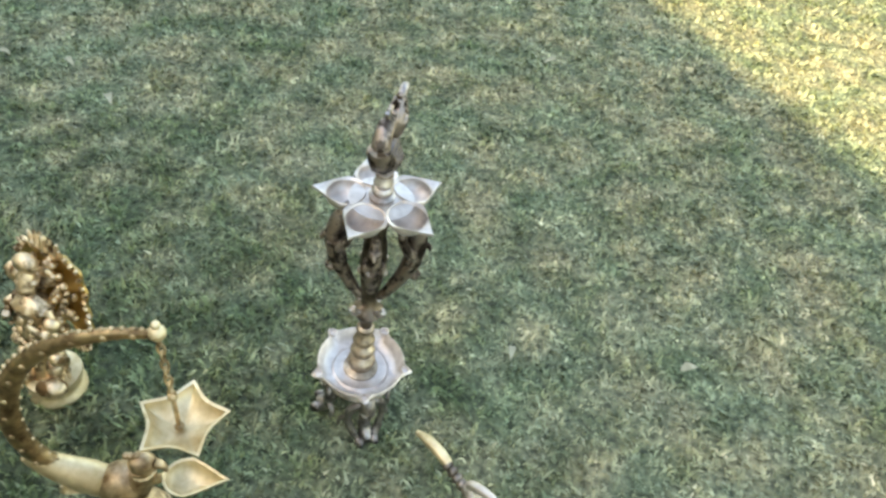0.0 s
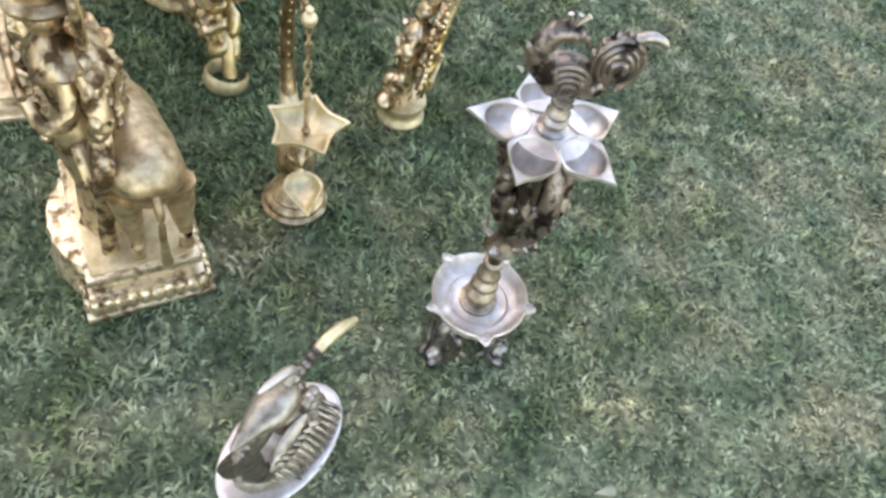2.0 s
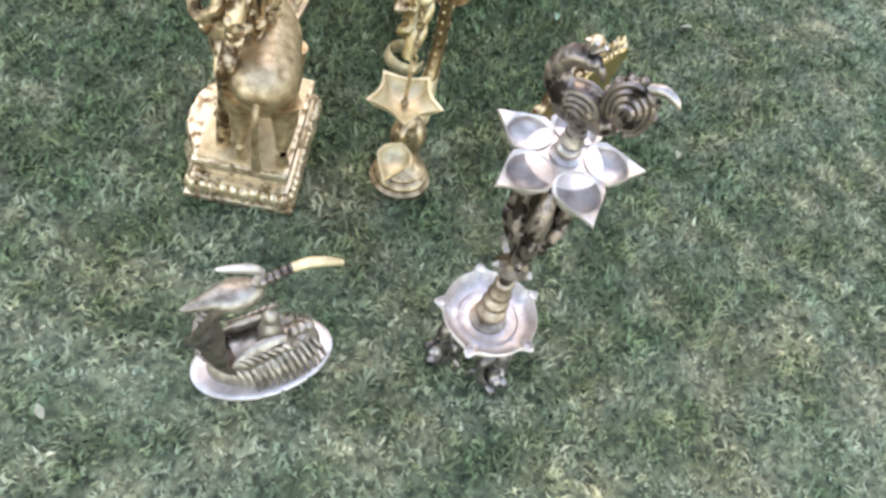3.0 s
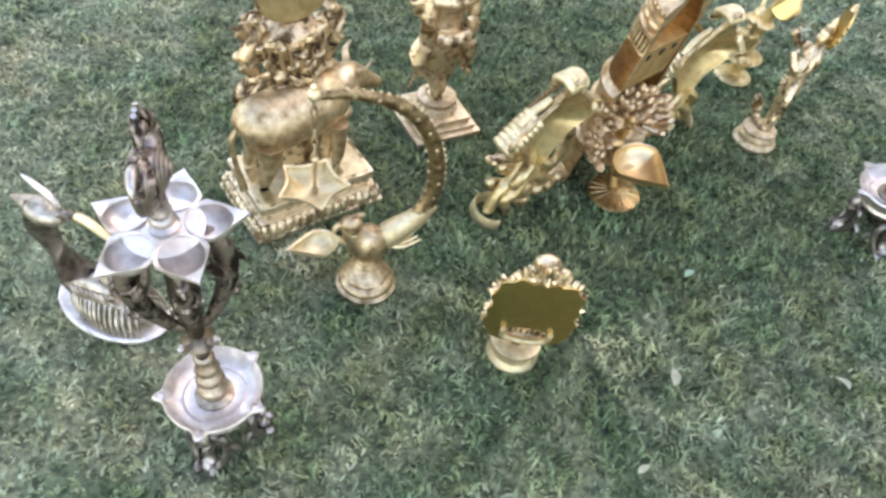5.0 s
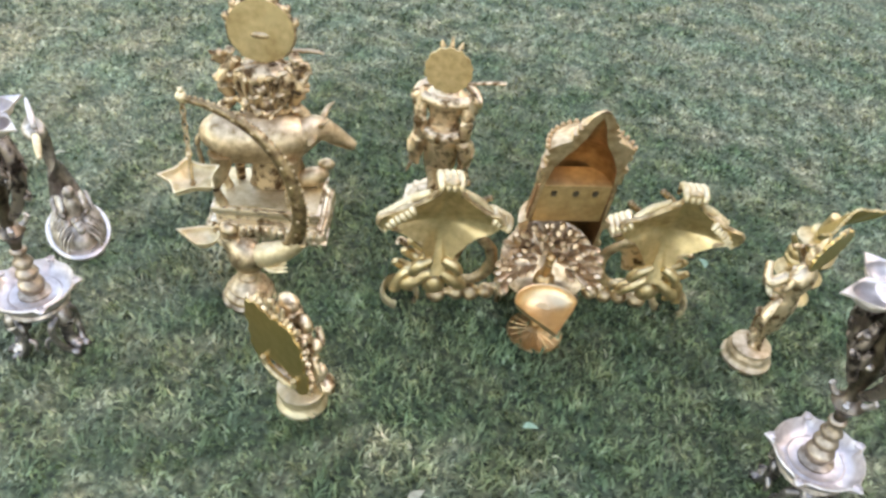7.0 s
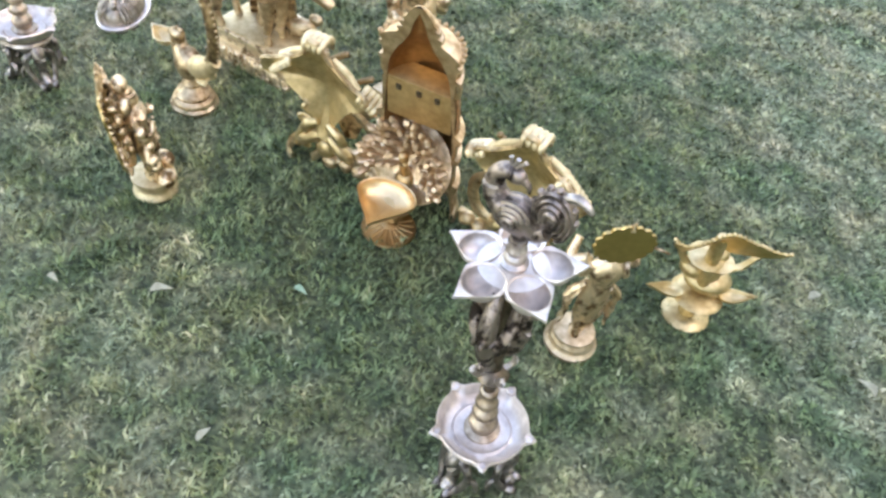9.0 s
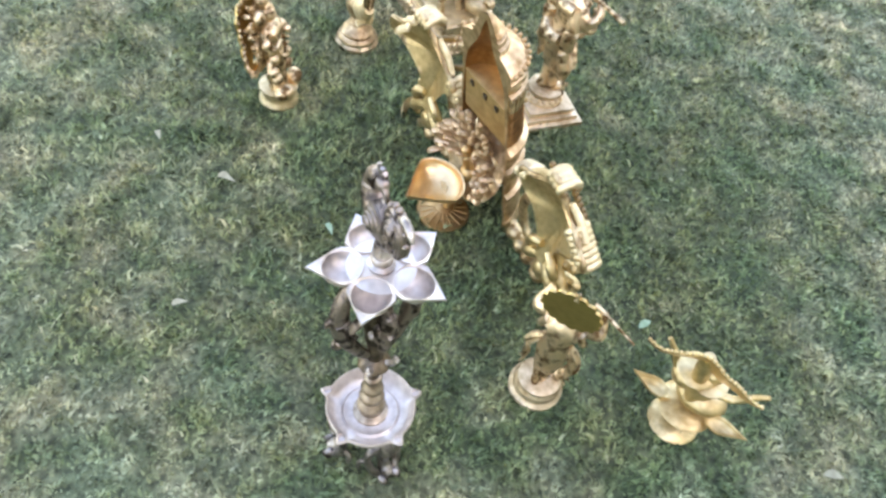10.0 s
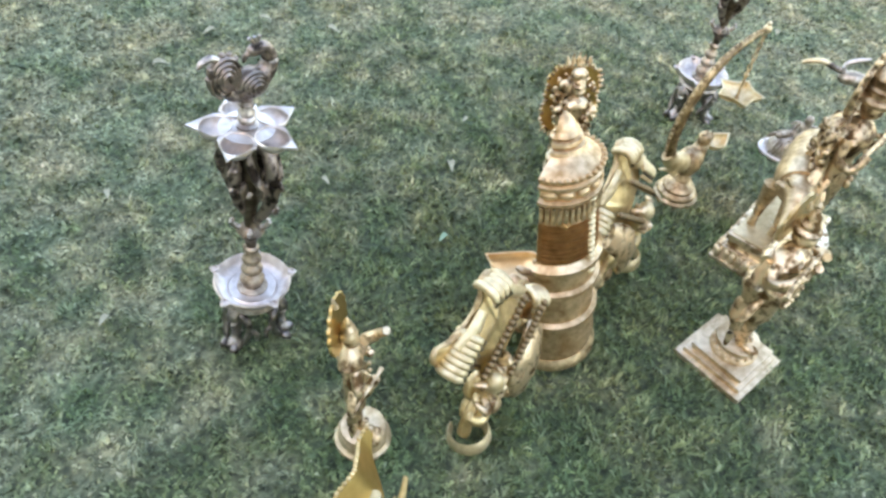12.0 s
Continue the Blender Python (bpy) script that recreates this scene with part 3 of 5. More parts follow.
    lathe(bm, [(0.0, 0.527), (0.018, 0.5275), (0.019, 0.533), (0.0135, 0.5365), (0.0155, 0.5415), (0.0155, 0.5455), (0.0115, 0.549), (0.014, 0.5535), (0.014, 0.5575), (0.0105, 0.561), (0.0115, 0.5775), (0.0, 0.5795)], 24)
    part("collar", bm, SILVER_MID, lamp, "ringed silver collar")
    bird_finial(lamp, pose(0, 0, 0.5695, 0, 0, bird_angle) @ Matrix.Scale(0.82, 4))
    return lamp


make_lamp(pose(-0.697, 0.001, 0, 0, -2.5, 0), -8, 27, -5, 0, -102, "tall tarnished oil lamp with silvered dishes beside a bird figurine")
make_lamp(pose(0.805, 0.033, 0, 0, -4.3, 0) @ Matrix.Scale(1.034, 4), 20, 22.5, -27, 106, 8, "tall tarnished oil lamp with silvered dishes beside small brass statues")


# ---- swan figurine on an oval plate ----
def make_swan(m):
    t = empty("bird_figurine", m, "tarnished silver bird figurine with carved feathers on an oval plate", "figurine")
    bm = bmesh.new()
    lathe(bm, [(0.0, 0.0), (0.98, 0.0), (1.0, 0.004), (1.0, 0.010), (0.96, 0.0135), (0.9, 0.0135), (0.0, 0.0125)], 48, Matrix.Diagonal((0.122, 0.075, 1, 1)))
    part("plate", bm, SILVER, t, "silvered oval base plate")
    # mound of a body, ribbed with feathers that fan down to the plate
    bm = bmesh.new()
    ball(bm, (0.002, 0, 0.022), (0.098, 0.054, 0.05), seg=26)
    body = part("body", rough_up(bm, 0.0014, 110), BIRD, t, "mounded feathered body")
    for s in (-1, 1):
        for k in range(14):
            bm = bmesh.new()
            x = -0.07 + k * 0.0115
            w = 0.056 * math.sqrt(max(0.08, 1 - (x / 0.1) ** 2))
            h = 0.052 * math.sqrt(max(0.1, 1 - (x / 0.11) ** 2))
            sweep(bm, [(x - 0.004, s * w * 0.42, 0.024 + h), (x + 0.003, s * w * 0.72, 0.022 + h * 0.8), (x + 0.011, s * (w * 0.98), 0.022 + h * 0.42), (x + 0.018, s * (w + 0.005), 0.017)], [0.002, 0.0036, 0.0042, 0.003], 10, 7)
            part("feather", rough_up(bm, 0.0008, 140), BIRD, body)
        bm = bmesh.new()
        ball(bm, (-0.014, s * 0.03, 0.082), (0.05, 0.009, 0.024), seg=16, rot=(s * 22, -16, s * -6))
        for k in range(7):
            sweep(bm, [(-0.052 + k * 0.012, s * 0.037, 0.086 + 0.002 * k), (-0.042 + k * 0.012, s * 0.042, 0.078 + 0.003 * k), (-0.03 + k * 0.012, s * 0.041, 0.064 + 0.003 * k)], [0.002, 0.004, 0.002], 8, 6)
        part("wing", rough_up(bm, 0.001, 130), BIRD, t)
    # broad neck plate that bows back and up, beaded along its outer edge
    bm = bmesh.new()
    line = [(-0.058, 0, 0.045), (-0.084, -0.006, 0.08), (-0.095, -0.014, 0.14), (-0.093, -0.022, 0.2), (-0.083, -0.028, 0.25), (-0.066, -0.032, 0.28)]
    sweep(bm, line, [0.04, 0.037, 0.031, 0.026, 0.024, 0.024], 28, 16, flat=0.42)
    neck = part("neck", rough_up(bm, 0.0014, 90), SILVER_OLD, t, "broad bowed neck")
    bm = bmesh.new()
    for k, c in enumerate(spline(line, 26)[2:-2]):
        ball(bm, (c.x - 0.012, c.y, c.z), (0.0075, 0.008 + 0.004 * (k % 2), 0.0055), seg=8)
    part("beading", bm, CARVED_DARK, neck)
    bm = bmesh.new()
    ball(bm, (-0.052, -0.033, 0.281), (0.042, 0.026, 0.021), seg=20, rot=(0, 4, 0))
    sweep(bm, [(-0.076, -0.033, 0.285), (-0.1, -0.033, 0.284), (-0.124, -0.033, 0.279)], [0.02, 0.012, 0.002], 10, 12, flat=0.7)
    part("head", rough_up(bm, 0.0016, 60), BIRD, t, "dull rounded head and beak")
    bm = bmesh.new()
    sweep(bm, [(-0.022, -0.032, 0.295), (-0.014, -0.032, 0.318), (-0.03, -0.032, 0.334), (-0.055, -0.032, 0.345), (-0.074, -0.032, 0.352)], [0.006, 0.007, 0.0075, 0.006, 0.002], 16, 8)
    part("crest", bm, SILVER, t)
    bm = bmesh.new()
    for k in range(5):
        ball(bm, (-0.012 + 0.0105 * k, -0.034, 0.297 + 0.0035 * k), (0.0075, 0.009, 0.0085 + 0.0015 * (k % 2)), seg=8)
    part("knobs", bm, SILVER_OLD, t)
    bm = bmesh.new()
    sweep(bm, [(0.03, -0.035, 0.313), (0.052, -0.036, 0.316), (0.078, -0.038, 0.311), (0.103, -0.04, 0.3)], [0.0075, 0.0088, 0.008, 0.0045], 16, 10)
    part("plume", bm, BRASS_PALE, t, "pale plume sweeping back from the head")
    bm = bmesh.new()
    lathe(bm, [(0.0, 0.03), (0.028, 0.04), (0.026, 0.066), (0.018, 0.08), (0.021, 0.096), (0.016, 0.114), (0.011, 0.121), (0.0145, 0.133), (0.01, 0.146), (0.0, 0.151)], 18, pose(0.012, 0, 0))
    for s in (-1, 1):
        sweep(bm, [(0.012, s * 0.018, 0.098), (0.026, s * 0.03, 0.086), (0.038, s * 0.022, 0.08)], [0.008, 0.0075, 0.005], 8, 8)
        ball(bm, (0.034, s * 0.022, 0.066), (0.024, 0.013, 0.01), seg=10)
    for k in range(3):
        ball(bm, (0.05 + 0.014 * k, 0.004 * (k - 1), 0.072 - 0.004 * k), 0.011, seg=10)
    part("small_knob", rough_up(bm, 0.0015, 100), BIRD, t, "small rounded statuette on the bird's back")
    return t


make_swan(pose(-0.835, 0.318, 0.004, 0, 0, -48) @ Matrix.Scale(0.94, 4))


# ---- parrot lamp with a hanging star cup ----
def make_parrot_lamp(m):
    t = empty("parrot_lamp", m, "pale brass parrot oil lamp with arched tail and hanging star cup", "oil lamp")
    bm = bmesh.new()
    lathe(bm, [(0.0, 0.0), (0.057, 0.0), (0.06, 0.005), (0.06, 0.011), (0.053, 0.016), (0.055, 0.022), (0.052, 0.029), (0.043, 0.034), (0.045, 0.041), (0.04, 0.048), (0.028, 0.055), (0.022, 0.064), (0.025, 0.071), (0.02, 0.078), (0.016, 0.09), (0.0, 0.092)], 36)
    part("turned_base", bm, BODY, t, "stepped round brass foot")
    bm = bmesh.new()
    ball(bm, (0.0, 0, 0.125), (0.04, 0.034, 0.044), seg=20, rot=(0, -22, 0))
    sweep(bm, [(-0.02, 0, 0.14), (-0.034, 0, 0.162), (-0.034, 0, 0.182)], [0.026, 0.019, 0.018], 10, 12)
    ball(bm, (-0.036, 0, 0.19), (0.021, 0.018, 0.018), seg=14)
    sweep(bm, [(-0.053, 0, 0.192), (-0.066, 0, 0.184), (-0.068, 0, 0.172)], [0.009, 0.006, 0.002], 8, 8)
    for k in range(3):
        ball(bm, (-0.03 + k * 0.007, 0, 0.209 - 0.001 * k), 0.0055, seg=8)
    sweep(bm, [(0.0, 0, 0.09), (0.0, 0, 0.1)], [0.022, 0.028], 4, 12)
    part("body", rough_up(bm, 0.001, 110), BODY, t)
    bm = bmesh.new()
    sweep(bm, [(0.012, 0, 0.125), (0.05, 0, 0.142), (0.09, 0, 0.166), (0.122, 0, 0.198)], [0.026, 0.03, 0.023, 0.015], 16, 14, flat=0.8, up=(0, 1, 0))
    root = part("tail_root", bm, BRASS_PALE, t, "smooth pale brass tail root")
    for k in range(6):
        bm = bmesh.new()
        sweep(bm, [(0.03, 0.0, 0.112 - 0.001 * k), (0.06 + 0.004 * k, -0.015 + 0.006 * k, 0.112 + 0.002 * k), (0.1 - 0.004 * k, -0.02 + 0.008 * k, 0.125 + 0.004 * k)], [0.004, 0.006, 0.002], 10, 6)
        part("feather", bm, BRASS_PALE, root)
    bm = bmesh.new()
    arc = [(0.035, 0, 0.13), (0.072, 0, 0.15), (0.104, 0, 0.187), (0.122, 0, 0.245), (0.116, 0, 0.32), (0.084, 0, 0.396), (0.028, 0, 0.452), (-0.045, 0, 0.482), (-0.101, 0, 0.488)]
    pts = spline(arc, 46)
    rr = lerp_list([0.024, 0.022, 0.018, 0.0165, 0.0155, 0.014, 0.012, 0.009, 0.0065], 46)
    tube(bm, pts, rr, 12, flat=0.75, up=(0, 1, 0))
    tail = part("arched_tail", bm, BRASS_OLD, t, "long aged brass tail arching overhead")
    bm = bmesh.new()
    for i in range(8, 45):
        p, q = pts[i], (pts[i + 1] - pts[i - 1]).normalized()
        nn = Vector((q.z, 0, -q.x))
        ball(bm, p + nn * rr[i] * 1.0, 0.0036, seg=8)
        if i % 2 == 0:
            ball(bm, p - nn * rr[i] * 1.0, 0.0028, seg=6)
        for s in (-1, 1):
            if i % 3 == 0:
                ball(bm, p + Vector((0, s * rr[i] * 0.77, 0)), (0.0045, 0.002, 0.0045), seg=6)
    part("beading", bm, BRASS, tail)
    bm = bmesh.new()
    ball(bm, (-0.103, 0, 0.491), 0.011, seg=12)
    ball(bm, (-0.103, 0, 0.505), 0.006, seg=8)
    part("end_knob", bm, BRASS_PALE, t)
    # chain and rod
    bm = bmesh.new()
    for k in range(8):
        z = 0.476 - k * 0.0155
        pts2 = [(-0.103 + (0.0048 * math.cos(a) if k % 2 else 0), 0 if k % 2 else 0.0048 * math.cos(a), z + 0.0105 * math.sin(a)) for a in [2 * math.pi * i / 12 for i in range(13)]]
        tube(bm, pts2, 0.0018, 6, up=(1, 0.3, 0.2))
    sweep(bm, [(-0.103, 0, 0.365), (-0.103, 0, 0.33), (-0.103, 0, 0.292)], [0.0035, 0.0035, 0.0035], 6, 8)
    ball(bm, (-0.103, 0, 0.362), 0.007, seg=8)
    ball(bm, (-0.103, 0, 0.294), (0.007, 0.007, 0.005), seg=8)
    part("chain", bm, BRASS, t)
    bm = bmesh.new()
    cup(bm, star_outline(5, 0.044, 0.065, 12, 2.2), 0.024, 0.0025, pose(-0.107, 0, 0.312, 0, 0, -92), 8, 0.9)
    part("star_cup", bm, BRASS_PALE, t, "pale brass star-shaped hanging cup")
    bm = bmesh.new()
    cup(bm, leaf_outline(0.098, 0.064, 40), 0.024, 0.0025, pose(-0.098, 0, 0.158, 0, 0, 180), 7, 0.88)
    sweep(bm, [(-0.03, 0, 0.14), (-0.05, 0, 0.146), (-0.064, 0, 0.156)], [0.01, 0.008, 0.006], 8, 8)
    part("leaf_cup", bm, BRASS_PALE, t, "pale brass leaf-shaped oil cup")
    return t


make_parrot_lamp(pose(-0.37, 0.24, 0, 0, 0, 0))


# ---- cast statues, each one plain mesh ----
def robe_figure(bm, z0, h, w, m=Matrix(), seed=1.0, arms=True, crown=True, legs=False):
    """A plain standing form: draped legs, hips, waist, shoulders, head and a stepped crown. Faces +y."""
    def at(f):
        return z0 + h * f
    foot = [(0.0, at(0)), (w * 0.42, at(0)), (w * 0.36, at(0.06)), (w * 0.3, at(0.18)), (w * 0.36, at(0.3)), (w * 0.42, at(0.4))]
    if legs:
        # two legs, one crossed before the other, below short drapery
        foot = [(0.0, at(0.17)), (w * 0.24, at(0.18)), (w * 0.32, at(0.22)), (w * 0.36, at(0.32)), (w * 0.4, at(0.4))]
        for s in (-1, 1):
            sweep(bm, [(s * w * 0.18, 0, at(0.37)), (s * w * 0.2, w * 0.06, at(0.22)), (s * w * 0.1, w * 0.04 * s, at(0.08)), (s * w * 0.06, w * 0.1 * s, at(0.0))], [w * 0.19, w * 0.15, w * 0.11, w * 0.12], 14, 10, m)
            ball(bm, (s * w * 0.1, w * (0.16 + 0.1 * s), at(0.02)), (w * 0.11, w * 0.2, h * 0.018), m, 10)
    lathe(bm, foot + [ (w * 0.34, at(0.48)), (w * 0.28, at(0.54)), (w * 0.4, at(0.63)), (w * 0.46, at(0.68)), (w * 0.3, at(0.73)), (w * 0.14, at(0.76)), (0.0, at(0.78))], 22, m @ Matrix.Diagonal((1, 0.72, 1, 1)), wob=lambda a, r, z: r * (1 + 0.10 * math.sin(a * 7 + z * 90)))
    ball(bm, (0, 0.004, at(0.82)), (w * 0.2, w * 0.2, h * 0.055), m, 14)
    if crown:
        lathe(bm, [(0.0, at(0.85)), (w * 0.22, at(0.85)), (w * 0.23, at(0.875)), (w * 0.17, at(0.89)), (w * 0.18, at(0.915)), (w * 0.11, at(0.935)), (w * 0.11, at(0.955)), (w * 0.04, at(0.985)), (0.0, at(1.0))], 16, m)
    if arms:
        for s in (-1, 1):
            sweep(bm, [(s * w * 0.42, 0, at(0.69)), (s * w * 0.56, w * 0.05, at(0.6)), (s * w * 0.5, w * 0.3, at(0.56)), (s * w * 0.3, w * 0.42, at(0.64))], [w * 0.11, w * 0.1, w * 0.085, w * 0.07], 12, 8, m)
    # garland and sash folds
    for k in range(14):
        a = math.pi * (k / 13)
        ball(bm, (w * 0.34 * math.cos(a), w * 0.33 + 0.002, at(0.66) - h * 0.26 * math.sin(a)), w * 0.055, m, 8)
    for s in (-1, 1):
        sweep(bm, [(s * w * 0.4, w * 0.06, at(0.45)), (s * w * 0.62, 0, at(0.34)), (s * w * 0.58, -w * 0.04, at(0.2)), (s * w * 0.66, 0, at(0.1))], [w * 0.07, w * 0.1, w * 0.08, w * 0.03], 12, 8, m, 0.5)
    return bm


def halo(bm, c, r, m=Matrix(), thick=0.005, teeth=0, tooth=0.12, tilt=0.0):
    """An upright dished disc behind a head; teeth are flame points round its rim."""
    out = []
    n = max(48, teeth * 6)
    for k in range(n):
        a = 2 * math.pi * k / n
        rr = r * (1 + (tooth * abs(math.sin(a * teeth / 2)) if teeth else 0))
        out.append((rr * math.cos(a), rr * math.sin(a)))
    plate(bm, out, thick, m @ pose(*c, tilt, 0, 0))
    return bm


def lotus_base(bm, r, h, m=Matrix(), petals=14):
    lathe(bm, [(0.0, 0.0), (r, 0.0), (r * 1.02, h * 0.12), (r * 0.98, h * 0.26), (r * 0.84, h * 0.36), (r * 0.8, h * 0.5), (r * 0.86, h * 0.66), (r * 0.94, h * 0.82), (r * 0.92, h * 0.95), (r * 0.84, h), (0.0, h)], 40, m)
    for k in range(petals):
        a = 2 * math.pi * k / petals
        ball(bm, (r * 0.9 * math.cos(a), r * 0.9 * math.sin(a), h * 0.32), (r * 0.1, r * 0.16, h * 0.2), m @ Matrix(), 8, (0, 0, math.degrees(a)))
    return bm


def make_cow_statue(m):
    """Origin at the middle of the plinth; long side along x; the figure's front is +y."""
    bm = bmesh.new()
    block(bm, (0, 0, 0.007), (0.295, 0.2, 0.014), bev=0.005)
    block(bm, (0, 0, 0.031), (0.274, 0.182, 0.04), bev=0.012)
    block(bm, (0, 0, 0.06), (0.245, 0.158, 0.022), bev=0.004)
    block(bm, (0, 0, 0.08), (0.262, 0.172, 0.02), bev=0.006)
    # carved leaves round the plinth
    for k in range(15):
        x = -0.128 + k * 0.0183
        for s in (-1, 1):
            ball(bm, (x, s * 0.0925, 0.026), (0.0105, 0.0085, 0.021), seg=8)
    for k in range(10):
        y = -0.083 + k * 0.0184
        for s in (-1, 1):
            ball(bm, (s * 0.1385, y, 0.026), (0.0085, 0.0105, 0.021), seg=8)
    # rounded leafy apron before the figure
    lathe(bm, [(0.0, 0.0), (0.078, 0.0), (0.08, 0.014), (0.074, 0.03), (0.069, 0.05), (0.075, 0.07), (0.071, 0.082), (0.0, 0.084)], 40, pose(0, 0.048, 0) @ Matrix.Diagonal((1.45, 1, 1, 1)), wob=lambda a, r, z: r * (1 + 0.04 * abs(math.sin(a * 9))))
    top = block(bmesh.new(), (0, 0, 0.0895), (0.244, 0.154, 0.006), bev=0.002)
    zt = 0.091
    plinth, bm = bm, bmesh.new()
    # cow: long barrel body, rump at -x, head at +x
    sweep(bm, [(-0.116, -0.033, 0.244), (-0.1, -0.033, 0.256), (-0.04, -0.026, 0.256), (0.03, -0.012, 0.258), (0.075, 0.0, 0.26)], [0.034, 0.056, 0.058, 0.06, 0.048], 22, 20, flat=1.05)
    ball(bm, (-0.09, -0.033, 0.254), (0.042, 0.052, 0.056), seg=20)
    sweep(bm, [(0.06, -0.004, 0.255), (0.1, 0.006, 0.272), (0.128, 0.016, 0.27), (0.165, 0.026, 0.242), (0.196, 0.032, 0.222)], [0.048, 0.036, 0.027, 0.02, 0.013], 18, 14)
    for s in (-1, 1):
        sweep(bm, [(0.122, 0.014 + s * 0.018, 0.29), (0.13, 0.016 + s * 0.038, 0.306), (0.146, 0.018 + s * 0.04, 0.322)], [0.008, 0.006, 0.0015], 10, 8)
        sweep(bm, [(0.112, 0.01 + s * 0.024, 0.276), (0.105, 0.01 + s * 0.05, 0.272), (0.1, 0.01 + s * 0.06, 0.262)], [0.007, 0.011, 0.004], 8, 8, flat=0.5)
    for s in (-1, 1):
        sweep(bm, [(-0.096, -0.035 + s * 0.034, 0.235), (-0.1, -0.035 + s * 0.037, 0.18), (-0.114, -0.035 + s * 0.036, 0.135), (-0.102, -0.035 + s * 0.036, zt)], [0.03, 0.019, 0.0095, 0.012], 14, 10)
        sweep(bm, [(0.055, -0.03 + s * 0.026, 0.225), (0.058, -0.03 + s * 0.028, 0.15), (0.052, -0.03 + s * 0.028, 0.12), (0.058, -0.03 + s * 0.028, zt)], [0.023, 0.012, 0.009, 0.011], 14, 10)
    sweep(bm, [(-0.134, -0.036, 0.27), (-0.156, -0.036, 0.24), (-0.15, -0.034, 0.17), (-0.142, -0.034, 0.11)], [0.007, 0.006, 0.006, 0.01], 14, 8)
    # small calf form beside the front legs
    ball(bm, (0.095, 0.03, 0.12), (0.045, 0.022, 0.028), seg=12, rot=(0, -8, 20))
    ball(bm, (0.128, 0.05, 0.148), (0.022, 0.014, 0.016), seg=10)
    for dx, dy in ((0.07, 0.02), (0.075, 0.04), (0.115, 0.025), (0.118, 0.045)):
        sweep(bm, [(dx, dy, 0.11), (dx, dy, zt)], [0.009, 0.007], 4, 8)
    cow, bm = bm, bmesh.new()
    # standing robed form in front of the cow
    robe_figure(bm, zt, 0.465, 0.125, pose(-0.006, 0.034, 0), crown=False)
    crown = lathe(bmesh.new(), [(0.0, 0.484), (0.03, 0.485), (0.043, 0.494), (0.045, 0.5), (0.041, 0.506), (0.031, 0.509), (0.03, 0.516), (0.035, 0.521), (0.036, 0.527), (0.03, 0.531), (0.031, 0.546), (0.034, 0.551), (0.031, 0.557), (0.02, 0.562), (0.0, 0.562)], 28, pose(-0.006, 0.036, 0))
    sweep(bm, [(-0.07, 0.085, 0.405), (0.0, 0.09, 0.418), (0.095, 0.085, 0.43), (0.118, 0.082, 0.428)], [0.006, 0.006, 0.005, 0.004], 12, 8)
    disc = halo(bmesh.new(), (-0.004, -0.001, 0.508), 0.07, teeth=0, thick=0.005)
    face = halo(bmesh.new(), (-0.004, 0.0035, 0.508), 0.067, teeth=0, thick=0.004)
    tube(bm, [(-0.004 + 0.07 * math.cos(a), 0.004, 0.508 + 0.07 * math.sin(a)) for a in [2 * math.pi * k / 40 for k in range(41)]], 0.0055, 8, up=(0, 1, 0))
    for ring, count in ((0.03, 14), (0.046, 22), (0.06, 28)):
        for k in range(count):
            a = 2 * math.pi * k / count
            ball(bm, (-0.004 + ring * math.cos(a), 0.006, 0.508 + ring * math.sin(a)), (0.0048, 0.004, 0.0048), seg=6)
    for k in range(7):
        a = math.pi * (0.1 + 0.8 * k / 6)
        ball(bm, (-0.004 + 0.076 * math.cos(a), 0.004, 0.508 + 0.076 * math.sin(a)), (0.009, 0.006, 0.012), seg=8)
    # cape and flying sash ends behind the figure
    lathe(bm, [(0.0, 0.29), (0.046, 0.292), (0.05, 0.304), (0.043, 0.312), (0.046, 0.335), (0.056, 0.365), (0.068, 0.392), (0.072, 0.406), (0.06, 0.42), (0.03, 0.432), (0.0, 0.436)], 30, pose(-0.004, 0.008, 0) @ Matrix.Diagonal((1, 0.5, 1, 1)), wob=lambda a, r, z: r * (1 + 0.05 * math.sin(a * 9 + z * 60)))
    for k in range(9):
        a = math.pi * (1.08 + 0.84 * k / 8)
        sweep(bm, [(-0.004 + 0.07 * math.cos(a), 0.008 + 0.036 * math.sin(a), 0.404), (-0.004 + 0.058 * math.cos(a), 0.004 + 0.032 * math.sin(a), 0.365), (-0.004 + 0.03 * math.cos(a), 0.004 + 0.027 * math.sin(a), 0.318)], [0.005, 0.0055, 0.003], 10, 7)
    rnd = random.Random(8)
    for k in range(64):
        s = rnd.choice((-1, 1))
        off = rnd.uniform(0.0, 0.1)
        x, z = -0.004 + s * off, rnd.uniform(0.31, 0.46) if off > 0.05 else rnd.uniform(0.31, 0.415)
        y = 0.008 if off > 0.055 else -0.026 + off * 0.4
        sweep(bm, [(x - s * 0.01, y, z), (x, y - 0.012 + 0.016 * rnd.random(), z + rnd.uniform(-0.012, 0.012)), (x + s * 0.016, y - 0.004, z + rnd.uniform(-0.014, 0.018))], [0.007, 0.0095, 0.002], 7, 7)
    # leafy scroll on both sides of the figure
    for s in (-1, 1):
        sweep(bm, [(-0.012 + s * 0.06, 0.01, 0.43), (-0.012 + s * 0.085, 0.005, 0.38), (-0.012 + s * 0.07, 0.015, 0.33), (-0.012 + s * 0.1, 0.02, 0.29), (-0.012 + s * 0.075, 0.03, 0.22), (-0.012 + s * 0.07, 0.04, zt)], [0.012, 0.016, 0.014, 0.014, 0.012, 0.012], 22, 10)
